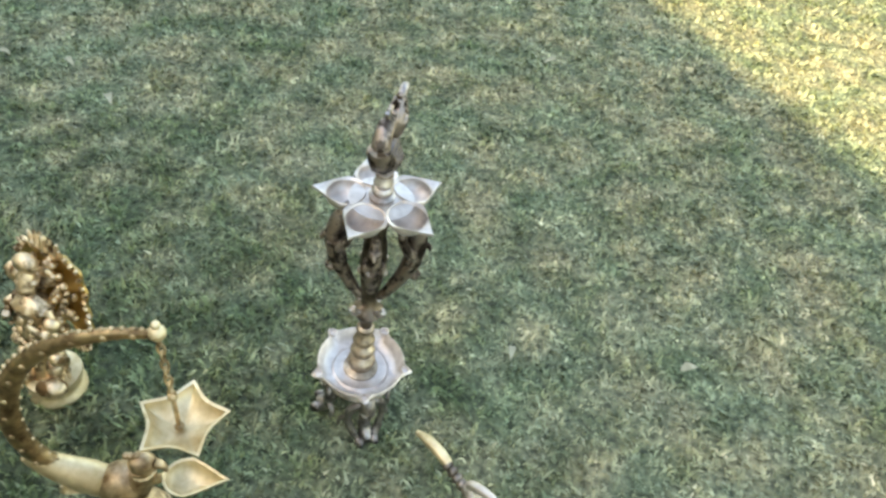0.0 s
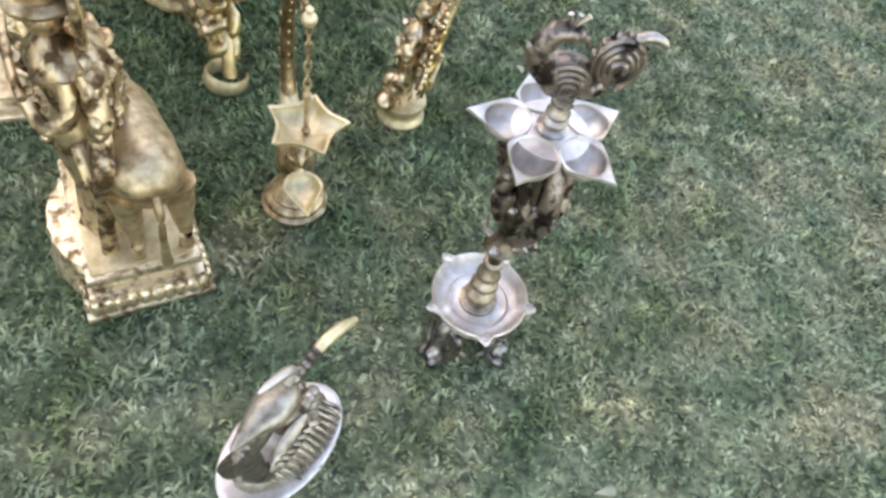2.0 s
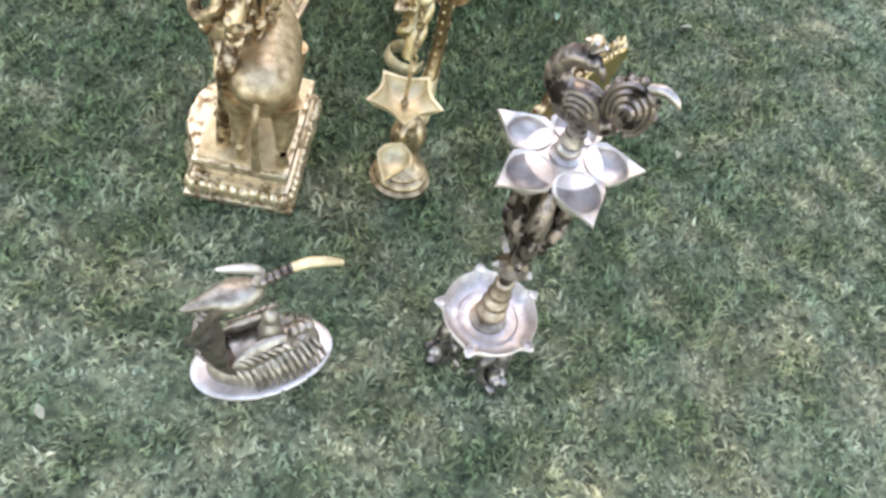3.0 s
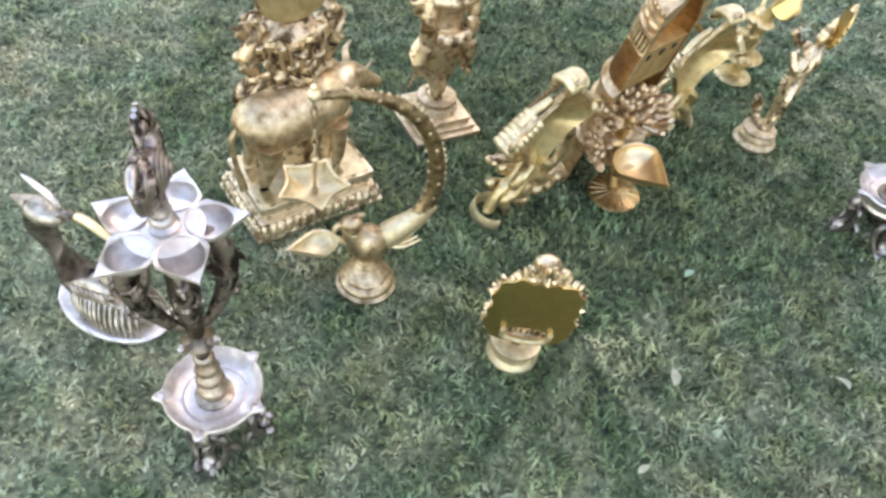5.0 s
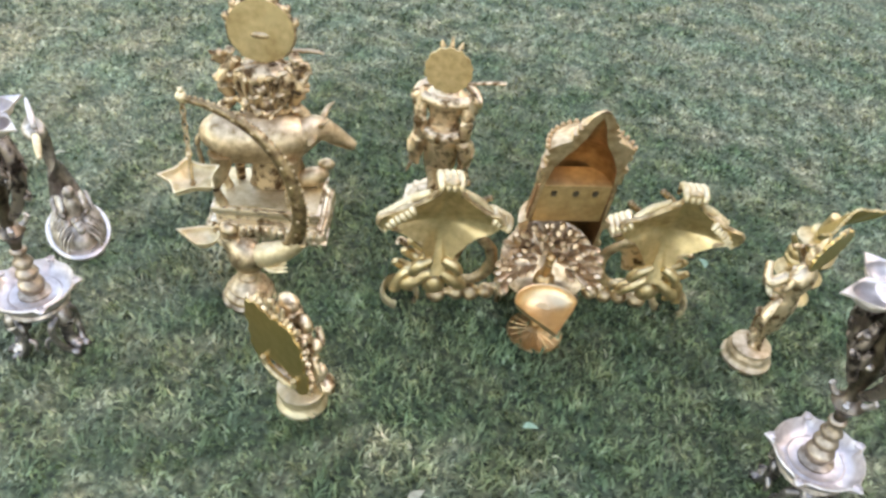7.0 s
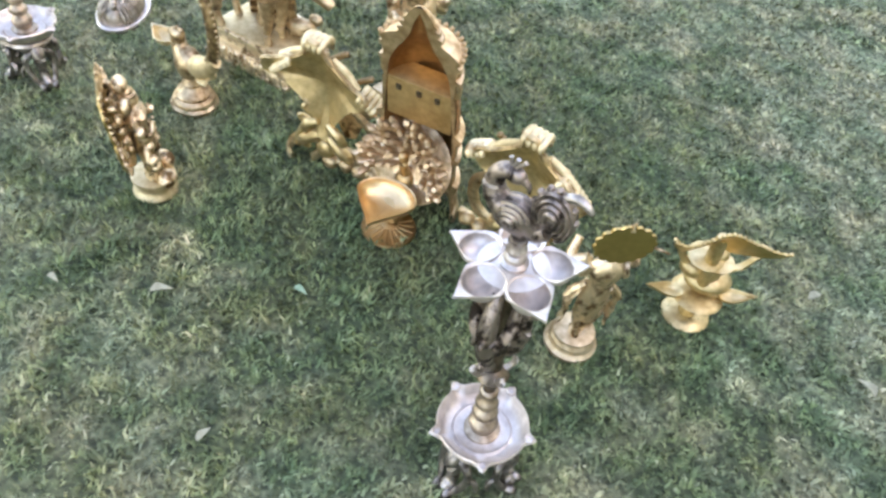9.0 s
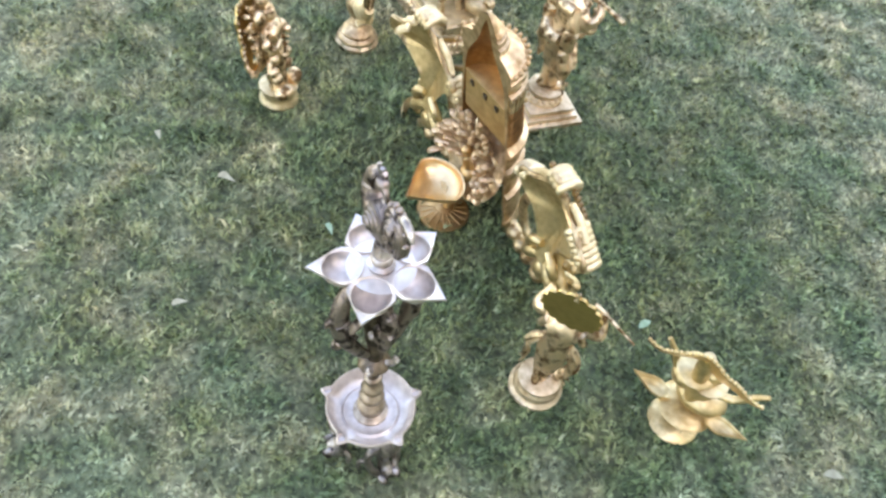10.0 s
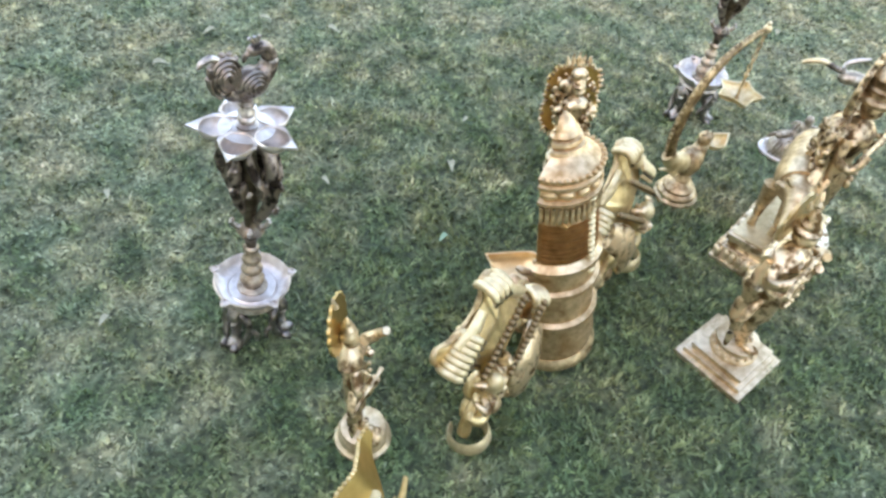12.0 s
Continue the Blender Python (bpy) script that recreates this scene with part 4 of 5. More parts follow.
        for k in range(6):
            ball(bm, (-0.012 + s * (0.085 + 0.012 * math.sin(k * 2.1)), 0.012, 0.27 + k * 0.028), (0.014, 0.009, 0.011), seg=8)
    pieces = [(rough_up(plinth, 0.004, 38, 3), CARVED_PALE), (top, BRASS_PALE), (rough_up(cow, 0.002, 30, 2), COW), (rough_up(bm, 0.002, 75, 3), CARVED_BROWN), (disc, GOLDEN), (face, DARK), (rough_up(crown, 0.0015, 60), BODY)]
    return thing_of("cow_statue", pieces, m, "large brass statue of a robed form with a cow", "statue")


make_cow_statue(pose(-0.425, 0.517, 0.002, 0, 0, 11))


def make_flute_statue(m):
    bm = bmesh.new()
    for k, (s, z0, z1) in enumerate([(0.174, 0.0, 0.015), (0.15, 0.015, 0.028), (0.126, 0.028, 0.038), (0.132, 0.038, 0.046)]):
        block(bm, (0, 0, (z0 + z1) / 2), (s, s, z1 - z0), bev=0.003)
    lotus_base(bm, 0.052, 0.036, pose(0, 0, 0.045), 16)
    base, bm = bm, bmesh.new()
    robe_figure(bm, 0.08, 0.395, 0.122, Matrix(), 2, legs=True)
    # bent arms lifting a long pipe
    sweep(bm, [(-0.06, 0.035, 0.352), (0.02, 0.045, 0.36), (0.09, 0.052, 0.37), (0.135, 0.06, 0.372)], [0.006, 0.0055, 0.005, 0.0065], 12, 8)
    for s in (-1, 1):
        sweep(bm, [(s * 0.048, 0, 0.352), (s * 0.075, 0.012, 0.33), (s * 0.066, 0.04, 0.345), (s * 0.04, 0.05, 0.362)], [0.014, 0.013, 0.011, 0.009], 12, 8)
        # shawl that hangs in folds from shoulder to ankle
        sweep(bm, [(s * 0.05, -0.012, 0.352), (s * 0.058, -0.016, 0.3), (s * 0.052, -0.014, 0.24), (s * 0.062, -0.01, 0.19), (s * 0.056, -0.004, 0.15)], [0.014, 0.02, 0.021, 0.021, 0.008], 18, 10, flat=0.8)
    sweep(bm, [(-0.055, -0.02, 0.35), (0, -0.03, 0.345), (0.055, -0.02, 0.35)], [0.014, 0.018, 0.014], 12, 10)
    sweep(bm, [(-0.04, -0.028, 0.262), (0, -0.038, 0.255), (0.04, -0.028, 0.262)], [0.016, 0.018, 0.016], 12, 10)
    disc = halo(bmesh.new(), (0, -0.03, 0.43), 0.053, thick=0.006, teeth=14, tooth=0.06)
    for x in (-0.02, 0, 0.02):
        sweep(bm, [(x, -0.012, 0.478), (x * 1.2, -0.014, 0.505 - abs(x) * 0.5)], [0.007, 0.001], 5, 6)
    return thing_of("pipe_player_statue", [(base, BRASS_SMOOTH), (rough_up(bm, 0.0018, 85, 5), CARVED_WARM), (disc, GOLDEN)], m, "brass pipe-player statue on a square stepped plinth", "statue")


make_flute_statue(pose(-0.043, 0.682, 0.002, 0, 0, 4))


def make_leaf_back_statue(m):
    """Round base, small seated form, tall leaf-edged back plate. Faces +y."""
    bm = bmesh.new()
    lathe(bm, [(0.0, 0.0), (0.046, 0.0), (0.05, 0.004), (0.05, 0.011), (0.043, 0.017), (0.042, 0.03), (0.046, 0.04), (0.049, 0.046), (0.048, 0.052), (0.042, 0.054), (0.0, 0.053)], 40)
    base, bm = bm, bmesh.new()
    robe_figure(bm, 0.046, 0.262, 0.08, pose(0, 0.012, 0, 6, 0, 0), 3)
    for s in (-1, 1):
        ball(bm, (s * 0.034, 0.03, 0.062), (0.028, 0.02, 0.018), seg=12, rot=(0, 0, s * -25))
        for k in range(5):
            ball(bm, (s * (0.034 + 0.01 * math.sin(k * 1.9)), 0.012 - 0.004 * k, 0.1 + k * 0.026), (0.016, 0.014, 0.015), seg=8)
    # carved leaves in front of the plate
    rnd = random.Random(4)
    for k in range(110):
        a = rnd.uniform(0, 2 * math.pi)
        r = rnd.uniform(0.3, 1.0)
        ball(bm, (0.06 * r * math.cos(a), -0.046 + rnd.uniform(0, 0.012) - 0.012 * r * math.sin(a), 0.215 + 0.085 * r * math.sin(a)), (0.0045 + 0.004 * rnd.random(), 0.007, 0.005 + 0.005 * rnd.random()), seg=8, rot=(0, math.degrees(a), 0))
    # four-lobed back plate with flame points and a niche cut through its foot
    n = 96
    out, hole = [], []
    for k in range(n):
        a = 2 * math.pi * (k + 0.5) / n
        c, q = math.cos(a), math.sin(a)
        lobe = 1 + 0.11 * math.cos(4 * (a - math.pi / 4)) + 0.05 * math.cos(2 * a)
        spike = 0.075 * (abs(math.sin(a * 8.5)) ** 2) * (1 if q > -0.5 else 0.2)
        r = lobe + spike
        out.append((0.074 * r * c * (1.0 if q > 0 else 1.04), 0.172 + 0.108 * r * q * (1 if q > 0 else 0.98)))
        hole.append((0.001 + 0.036 * math.copysign(abs(c) ** 0.6, c), 0.108 + 0.02 * math.copysign(abs(q) ** 0.6, q)))
    front, bm = bm, bmesh.new()
    lay = pose(0, -0.034, 0.03, 7, 0, 0)
    rings = [[bm.verts.new(lay @ Vector((x, y, z))) for x, z in loop] for loop, y in ((out, 0.0025), (hole, 0.0025), (hole, -0.0025), (out, -0.0025))]
    join_grid(bm, rings + rings[:1])
    for k in range(0, n, 2):
        x, z = out[k]
        q = rnd.uniform(0.03, 0.13)
        dx, dz = x * q, (z - 0.172) * q
        sweep(front, [(x * 0.94, -0.03 - z * 0.122, 0.172 + (z - 0.172) * 0.94 + 0.032), (x, -0.028 - z * 0.122, z + 0.032), (x + dx, -0.026 - z * 0.122, z + dz + 0.032)], [0.005, 0.0048, 0.0015], 6, 6)
    for k in range(5):
        x = -0.024 + 0.012 * k
        sweep(front, [(x, -0.06, 0.31), (x * 1.15, -0.062, 0.326 - 0.4 * abs(x)), (x * 1.3, -0.062, 0.345 - 0.6 * abs(x))], [0.007, 0.006, 0.0015], 7, 6)
    # fluted drapery behind the niche and its rolled sill
    for k in range(7):
        sweep(front, [(-0.03 + 0.01 * k, -0.036, 0.162), (-0.03 + 0.01 * k, -0.032, 0.135), (-0.03 + 0.01 * k, -0.03, 0.11)], [0.0045, 0.005, 0.0055], 6, 7)
    sill = spline([(-0.04, -0.056, 0.15), (-0.038, -0.052, 0.127), (-0.015, -0.05, 0.116), (0.015, -0.05, 0.116), (0.038, -0.052, 0.127), (0.042, -0.056, 0.15)], 24)
    tube(base, sill, 0.0055, 8, up=(0, 1, 0))
    # rounded shoulders and topknot that rise above the plate
    ball(front, (0.004, -0.026, 0.3), (0.024, 0.016, 0.018), seg=12)
    ball(front, (0.034, -0.022, 0.268), (0.02, 0.014, 0.02), seg=12)
    return thing_of("leaf_back_statue", [(base, BRASS_PALE), (rough_up(front, 0.0016, 100, 7), CARVED), (bm, BRASS_PLATE)], m, "brass statue with a leaf-edged upright back plate", "statue")


make_leaf_back_statue(pose(-0.158, -0.005, 0.002, 0, 0, -28))


def make_small_halo_statue(m):
    bm = bmesh.new()
    lathe(bm, [(0.0, 0.0), (0.053, 0.0), (0.056, 0.004), (0.056, 0.012), (0.05, 0.017), (0.047, 0.022), (0.049, 0.03), (0.046, 0.036), (0.043, 0.04), (0.044, 0.048), (0.04, 0.051), (0.0, 0.051)], 40)
    base, bm = bm, bmesh.new()
    robe_figure(bm, 0.05, 0.335, 0.074, pose(0, -0.006, 0, 4, 0, 0), 4, legs=True)
    sweep(bm, [(0.03, 0.034, 0.3), (0.05, 0.028, 0.299), (0.085, 0.015, 0.294), (0.12, 0.004, 0.288)], [0.004, 0.0035, 0.003, 0.0025], 10, 8)
    for s in (-1, 1):
        sweep(bm, [(s * 0.034, -0.01, 0.28), (s * 0.062, 0.006, 0.262), (s * 0.05, 0.028, 0.298)], [0.012, 0.011, 0.008], 10, 8)
        sweep(bm, [(s * 0.026, -0.016, 0.22), (s * 0.05, -0.012, 0.18), (s * 0.042, -0.01, 0.13), (s * 0.052, -0.008, 0.1)], [0.007, 0.011, 0.009, 0.003], 12, 8, flat=0.6)
    sweep(bm, [(0.03, 0.02, 0.055), (0.05, 0.03, 0.09), (0.035, 0.035, 0.11)], [0.012, 0.014, 0.008], 10, 8)
    disc = halo(bmesh.new(), (0, -0.048, 0.362), 0.05, thick=0.005, teeth=16, tooth=0.1, tilt=8)
    sweep(bm, [(0.0, -0.052, 0.405), (0.0, -0.056, 0.425)], [0.008, 0.0015], 5, 6)
    return thing_of("halo_statue", [(base, BRASS_SMOOTH), (rough_up(bm, 0.0016, 90, 9), CARVED), (disc, BRASS_PLATE)], m, "small brass statue with toothed halo disc and pipe", "statue")


make_small_halo_statue(pose(0.751, 0.392, 0.002, 0, 0, 46))


def make_winged_statue(m):
    """Low form under a wide wavy canopy plate, on a round foot. Plate along x, front +y."""
    bm = bmesh.new()
    lathe(bm, [(0.0, 0.0), (0.052, 0.0), (0.054, 0.005), (0.05, 0.010), (0.02, 0.016), (0.016, 0.04), (0.022, 0.05), (0.016, 0.06), (0.0, 0.062)], 30)
    lathe(bm, [(0.0, 0.06), (0.05, 0.066), (0.058, 0.074), (0.052, 0.08), (0.0, 0.082)], 30)
    ball(bm, (0.012, 0.012, 0.112), (0.052, 0.04, 0.026), seg=18)
    ball(bm, (-0.036, 0.006, 0.15), (0.03, 0.026, 0.022), seg=16, rot=(0, 20, 0))
    ball(bm, (-0.004, 0, 0.15), (0.03, 0.024, 0.032), seg=14)
    lathe(bm, [(0.0, 0.178), (0.036, 0.18), (0.038, 0.186), (0.0, 0.19)], 24)
    ball(bm, (0, 0.004, 0.2), (0.022, 0.02, 0.022), seg=12)
    for s in (-1, 1):
        cup(bm, leaf_outline(0.085, 0.04, 28), 0.012, 0.003, pose(s * 0.07, -0.012, 0.095, 0, -8, 0 if s > 0 else 180), 5, 0.9)
        sweep(bm, [(s * 0.03, 0, 0.16), (s * 0.06, 0.004, 0.17), (s * 0.08, 0.006, 0.2), (s * 0.1, 0.006, 0.225)], [0.009, 0.008, 0.007, 0.004], 12, 8)
    xs = [-0.132, -0.1, -0.08, -0.055, -0.03, -0.005, 0.02, 0.04, 0.07]
    top = [0.29, 0.294, 0.302, 0.317, 0.326, 0.324, 0.318, 0.31, 0.318]
    low = [0.276, 0.254, 0.246, 0.244, 0.244, 0.244, 0.248, 0.258, 0.296]

    def screen(x):
        return -0.058 + 0.03 * math.exp(-((x + 0.03) / 0.03) ** 2) + 0.006 * math.sin(x * 70)
    front, back = [], []
    body, bm = bm, bmesh.new()
    for sgn, rows in ((1, front), (-1, back)):
        for zs in (top, low):
            pp = spline([(x, 0, z) for x, z in zip(xs, zs)], 44)
            rows.append([bm.verts.new(Vector((p.x, screen(p.x) + sgn * 0.0025 - 0.6 * (p.z - 0.272), p.z))) for p in pp])
        join_grid(bm, rows, False)
    join_grid(bm, [front[0], back[0]], False)
    join_grid(bm, [front[1], back[1]], False)
    screen_plate, bm = bm, body
    sweep(bm, [(-0.03, -0.03, 0.28), (-0.024, -0.02, 0.23), (-0.012, -0.012, 0.15), (0, -0.005, 0.1)], [0.012, 0.016, 0.014, 0.016], 14, 10)
    for k in range(24):
        p = spline([(x, 0, z) for x, z in zip(xs, top)], 24)[k]
        ball(bm, (p.x, screen(p.x) - 0.6 * (p.z - 0.272), p.z), 0.0042, seg=6)
    lathe(bm, [(0.0, 0.0), (0.034, 0.002), (0.038, 0.008), (0.034, 0.012), (0.0, 0.013)], 26, pose(-0.028, -0.004, 0.19, 8, 0, 0))
    return thing_of("canopy_statue", [(rough_up(bm, 0.001, 90, 11), GOLDEN), (screen_plate, BRASS_PLATE)], m, "small brass statue with wavy back screen and leaf cups", "statue")


make_winged_statue(pose(0.88, 0.653, 0.002, 0, 0, 41))


# ---- hollow crown mask with two side brackets, leaning back ----
def make_crown_mask(m):
    t = empty("crown_mask", m, "hollow brass temple-crown mask with scrolled side brackets leaning on grass", "wall mask")
    bm = bmesh.new()
    outer = [(0.092, 0.03), (0.096, 0.06), (0.09, 0.09), (0.098, 0.125), (0.098, 0.134), (0.088, 0.14), (0.087, 0.21), (0.097, 0.215), (0.097, 0.225), (0.088, 0.23), (0.087, 0.27), (0.097, 0.275), (0.099, 0.288), (0.088, 0.296), (0.083, 0.3), (0.079, 0.394), (0.077, 0.398), (0.077, 0.438), (0.086, 0.441), (0.087, 0.448), (0.077, 0.452), (0.078, 0.472), (0.085, 0.475), (0.085, 0.482), (0.078, 0.486), (0.084, 0.491), (0.084, 0.497), (0.074, 0.505), (0.06, 0.513), (0.046, 0.519), (0.043, 0.524), (0.047, 0.528), (0.045, 0.533), (0.035, 0.536), (0.041, 0.541), (0.039, 0.547), (0.03, 0.55), (0.035, 0.555), (0.033, 0.559), (0.028, 0.561), (0.026, 0.566), (0.021, 0.576), (0.010, 0.588), (0.0, 0.594)]
    inner = [(0.088, 0.03), (0.082, 0.1), (0.079, 0.28), (0.071, 0.39), (0.068, 0.425), (0.06, 0.455), (0.046, 0.482), (0.031, 0.503), (0.02, 0.525), (0.011, 0.555), (0.0, 0.578)]
    sq = Matrix.Diagonal((1.0, 0.92, 1.0, 1))
    lathe(bm, outer, 40, sq, 0, 180)
    # close the cut edges between the two skins
    for x_sign in (1, -1):
        zs = [z for _, z in outer[:-1]]
        ri = np.interp(zs, [z for _, z in inner], [r for r, _ in inner])
        o = [bm.verts.new(sq @ Vector((x_sign * r, 0, z))) for r, z in outer[:-1]]
        i = [bm.verts.new(sq @ Vector((x_sign * float(r), 0, z))) for r, z in zip(ri, zs)]
        join_grid(bm, [o, i], False)
    bmesh.ops.remove_doubles(bm, verts=bm.verts, dist=0.0004)
    tower = part("tower", bm, TOWER, t, "half-round temple tower crown, hollow behind")
    part("inner_wall", lathe(bmesh.new(), inner, 40, sq, 0, 180), RUST, tower, "dull brown hollow inner wall")
    # dentils, petals, beads and woven wall
    me_d = finish(block(bmesh.new(), (0, 0, 0), (0.0075, 0.011, 0.034), bev=0.002), BRASS)
    for k in range(21):
        a = radians(6 + 168 * k / 20)
        o = new("dentil", me_d)
        o.parent = tower
        o.matrix_local = pose(0.081 * math.cos(a), 0.0745 * math.sin(a), 0.419, 0, 0, math.degrees(a) + 90)
    me_p = finish(ball(bmesh.new(), (0, 0, 0), (0.006, 0.0055, 0.009), seg=10), TOWER)
    for k in range(17):
        a = radians(6 + 168 * k / 16)
        o = new("dome_rib", me_p)
        o.parent = tower
        o.matrix_local = pose(0.083 * math.cos(a), 0.0765 * math.sin(a), 0.497, 0, 0, math.degrees(a) + 90) @ pose(0, 0, 0, 40, 0, 0)
    me_l = finish(ball(bmesh.new(), (0, 0, 0), (0.016, 0.008, 0.011), seg=12), TOWER)
    for k in range(7):
        a = radians(14 + 152 * k / 6)
        o = new("lobe", me_l)
        o.parent = tower
        o.matrix_local = pose(0.077 * math.cos(a), 0.071 * math.sin(a), 0.462, 0, 0, math.degrees(a) + 90)
    bm = bmesh.new()
    lathe(bm, [(0.0845, 0.302), (0.0825, 0.35), (0.0805, 0.394)], 40, sq, 1, 178)
    for row in range(9):
        for k in range(34):
            a = radians(8 + 164 * (k + 0.5 * (row % 2)) / 34)
            z = 0.306 + row * 0.0104
            mm = sq @ pose((0.0855 - 0.0045 * row / 8) * math.cos(a), (0.0855 - 0.0045 * row / 8) * math.sin(a), z, 0, 0, math.degrees(a) + 90)
            block(bm, (0, 0, 0), (0.0105, 0.005, 0.0032), mm, 0, (0, 38 if row % 2 else -38, 0))
    part("woven_band", bm, RUST, tower, "brown woven-patterned wall")
    me_b = finish(ball(bmesh.new(), (0, 0, 0), (0.012, 0.008, 0.0066), seg=10), BRASS_PALE)
    for k in range(14):
        o = new("bead", me_b)
        o.parent = tower
        a = radians(84)
        r = 0.0895 - 0.0009 * k
        o.matrix_local = pose(r * math.cos(a), r * 0.92 * math.sin(a), 0.262 + k * 0.0132, 0, 0, 84 + 90)
    me_b = finish(ball(bmesh.new(), (0, 0, 0), 0.0078, seg=8), BRASS_OLD)
    bm = bmesh.new()
    block(bm, (0, 0.028, 0.398), (0.14, 0.055, 0.006), bev=0.002)
    block(bm, (0, 0.006, 0.346), (0.146, 0.006, 0.106), bev=0.002)
    web = part("cross_shelf", bm, TAN, tower, "plain cross web inside the hollow tower")
    # dark raised blocks stand in for the shade inside small holes
    me_n = finish(block(bmesh.new(), (0, 0, 0), (0.011, 0.006, 0.014), bev=0.002), DARK)
    for x in (-0.045, 0.0, 0.04):
        o = new("hole_shade_block", me_n)
        o.parent = web
        o.matrix_local = pose(x, 0.002, 0.378)
    # lower rim collar under the tower
    bm = bmesh.new()
    prof = [(0.09, 0.0), (0.1, 0.004), (0.102, 0.016), (0.094, 0.03), (0.086, 0.03), (0.086, 0.0)]
    lathe(bm, prof, 36, sq, 0, 180)
    part("collar", bm, BRASS, t)
    for s in (-1, 1):
        S = Matrix.Diagonal((s, 1, 1, 1)) if s < 0 else pose(0.1, 0, 0, 0, 0, -8) @ pose(-0.1, 0, 0)
        # hollow plate of the side bracket
        out = [(0.126, 0.272), (0.138, 0.296), (0.165, 0.3), (0.2, 0.33), (0.224, 0.356), (0.234, 0.39), (0.262, 0.388), (0.27, 0.356), (0.3, 0.328), (0.345, 0.306), (0.378, 0.3), (0.382, 0.268), (0.35, 0.25), (0.318, 0.222), (0.288, 0.19), (0.276, 0.158), (0.266, 0.13), (0.262, 0.108), (0.236, 0.108), (0.23, 0.13), (0.216, 0.16), (0.198, 0.19), (0.175, 0.222), (0.145, 0.243)]
        sp = [(p.x, p.z) for p in spline([(x, 0, z) for x, z in out + out[:1]], 101)][:-1]

        def dish(x, z):
            return 0.022 - 1.1 * (x - 0.25) ** 2 - 0.8 * (z - 0.26) ** 2
        bm = bmesh.new()
        f = [bm.verts.new(S @ Vector((x, dish(x, z) - 0.003, z))) for x, z in sp]
        b = [bm.verts.new(S @ Vector((x, dish(x, z) + 0.003, z))) for x, z in sp]
        join_grid(bm, [f, b])
        for ring_, off in ((f, -0.003), (b, 0.003)):
            mid = [bm.verts.new(S @ Vector((0.248 + (x - 0.248) * 0.5, dish(0.248 + (x - 0.248) * 0.5, 0.24 + (z - 0.24) * 0.5) + off + 0.02, 0.24 + (z - 0.24) * 0.5))) for x, z in sp]
            join_grid(bm, [ring_, mid])
            cen = bm.verts.new(S @ Vector((0.248, 0.054 + off, 0.24)))
            for q in range(len(mid)):
                bm.faces.new([mid[q], mid[(q + 1) % len(mid)], cen])
        wing = part("side_bracket", bm, GOLDEN, t, "hollow scrolled side bracket")
        # rolled, lobed rim along the upper and outer edge
        bm = bmesh.new()
        pts = [S @ Vector((x, dish(x, z) + 0.004, z)) for x, z in sp[:66]]
        tube(bm, pts, [0.0048 + 0.0026 * math.sin(i * 0.9) for i in range(len(pts))], 8, up=(0, 1, 0))
        part("rolled_rim", rough_up(bm, 0.002, 90), BRASS, wing)
        # smooth pale shells between the ribbed corners
        for path, rr in (([(0.155, 0.022, 0.29), (0.185, 0.03, 0.316), (0.218, 0.03, 0.342)], [0.018, 0.023, 0.018]), ([(0.278, 0.032, 0.338), (0.312, 0.036, 0.314), (0.348, 0.03, 0.296)], [0.021, 0.027, 0.02])):
            bm = bmesh.new()
            sweep(bm, path, [0.64 * r for r in rr], 12, 14, S, 0.6, (0, 1, 0))
            part("shell", bm, BRASS_PALE, wing, "smooth pale brass shell")
        for x0, z0, turn, count in ((0.135, 0.262, -35, 4), (0.248, 0.372, 0, 4), (0.338, 0.276, 42, 7)):
            for k in range(count):
                bm = bmesh.new()
                mm = S @ pose(x0, 0.018, z0 - 0.002, 0, turn, 0) @ pose(0.0128 * (k - (count - 1) / 2), 0, 0)
                sweep(bm, [(0, -0.012, 0.004), (0, -0.006, 0.014), (0, 0.014, 0.018), (0, 0.032, 0.006), (0, 0.034, -0.018)], [0.005, 0.0085, 0.0095, 0.009, 0.004], 14, 8, mm)
                part("claw_band", bm, BRASS_PALE, wing)
        # strap that loops from the foot of the leg up to the inner corner
        bm = bmesh.new()
        sweep(bm, [(0.22, 0.022, 0.075), (0.17, 0.026, 0.056), (0.136, 0.028, 0.078), (0.124, 0.028, 0.125), (0.136, 0.028, 0.175), (0.168, 0.024, 0.215)], [0.016, 0.015, 0.016, 0.014, 0.013, 0.011], 24, 10, S, 0.6, (0, 1, 0))
        part("strap", rough_up(bm, 0.002, 60), BRASS, wing)
        # curved leg below the plate
        bm = bmesh.new()
        sweep(bm, [(0.262, 0.064, 0.2), (0.258, 0.046, 0.16), (0.282, 0.03, 0.11), (0.318, 0.024, 0.08), (0.335, 0.02, 0.03)], [0.02, 0.017, 0.014, 0.013, 0.014], 18, 12, S)
        for dz, dx in ((0.15, 0.0), (0.115, 0.012), (0.075, 0.03)):
            sweep(bm, [(0.265 + dx, 0.04, dz), (0.29 + dx, 0.05, dz + 0.006), (0.308 + dx, 0.044, dz + 0.024), (0.3 + dx, 0.04, dz + 0.034)], [0.014, 0.013, 0.009, 0.004], 12, 9, S)
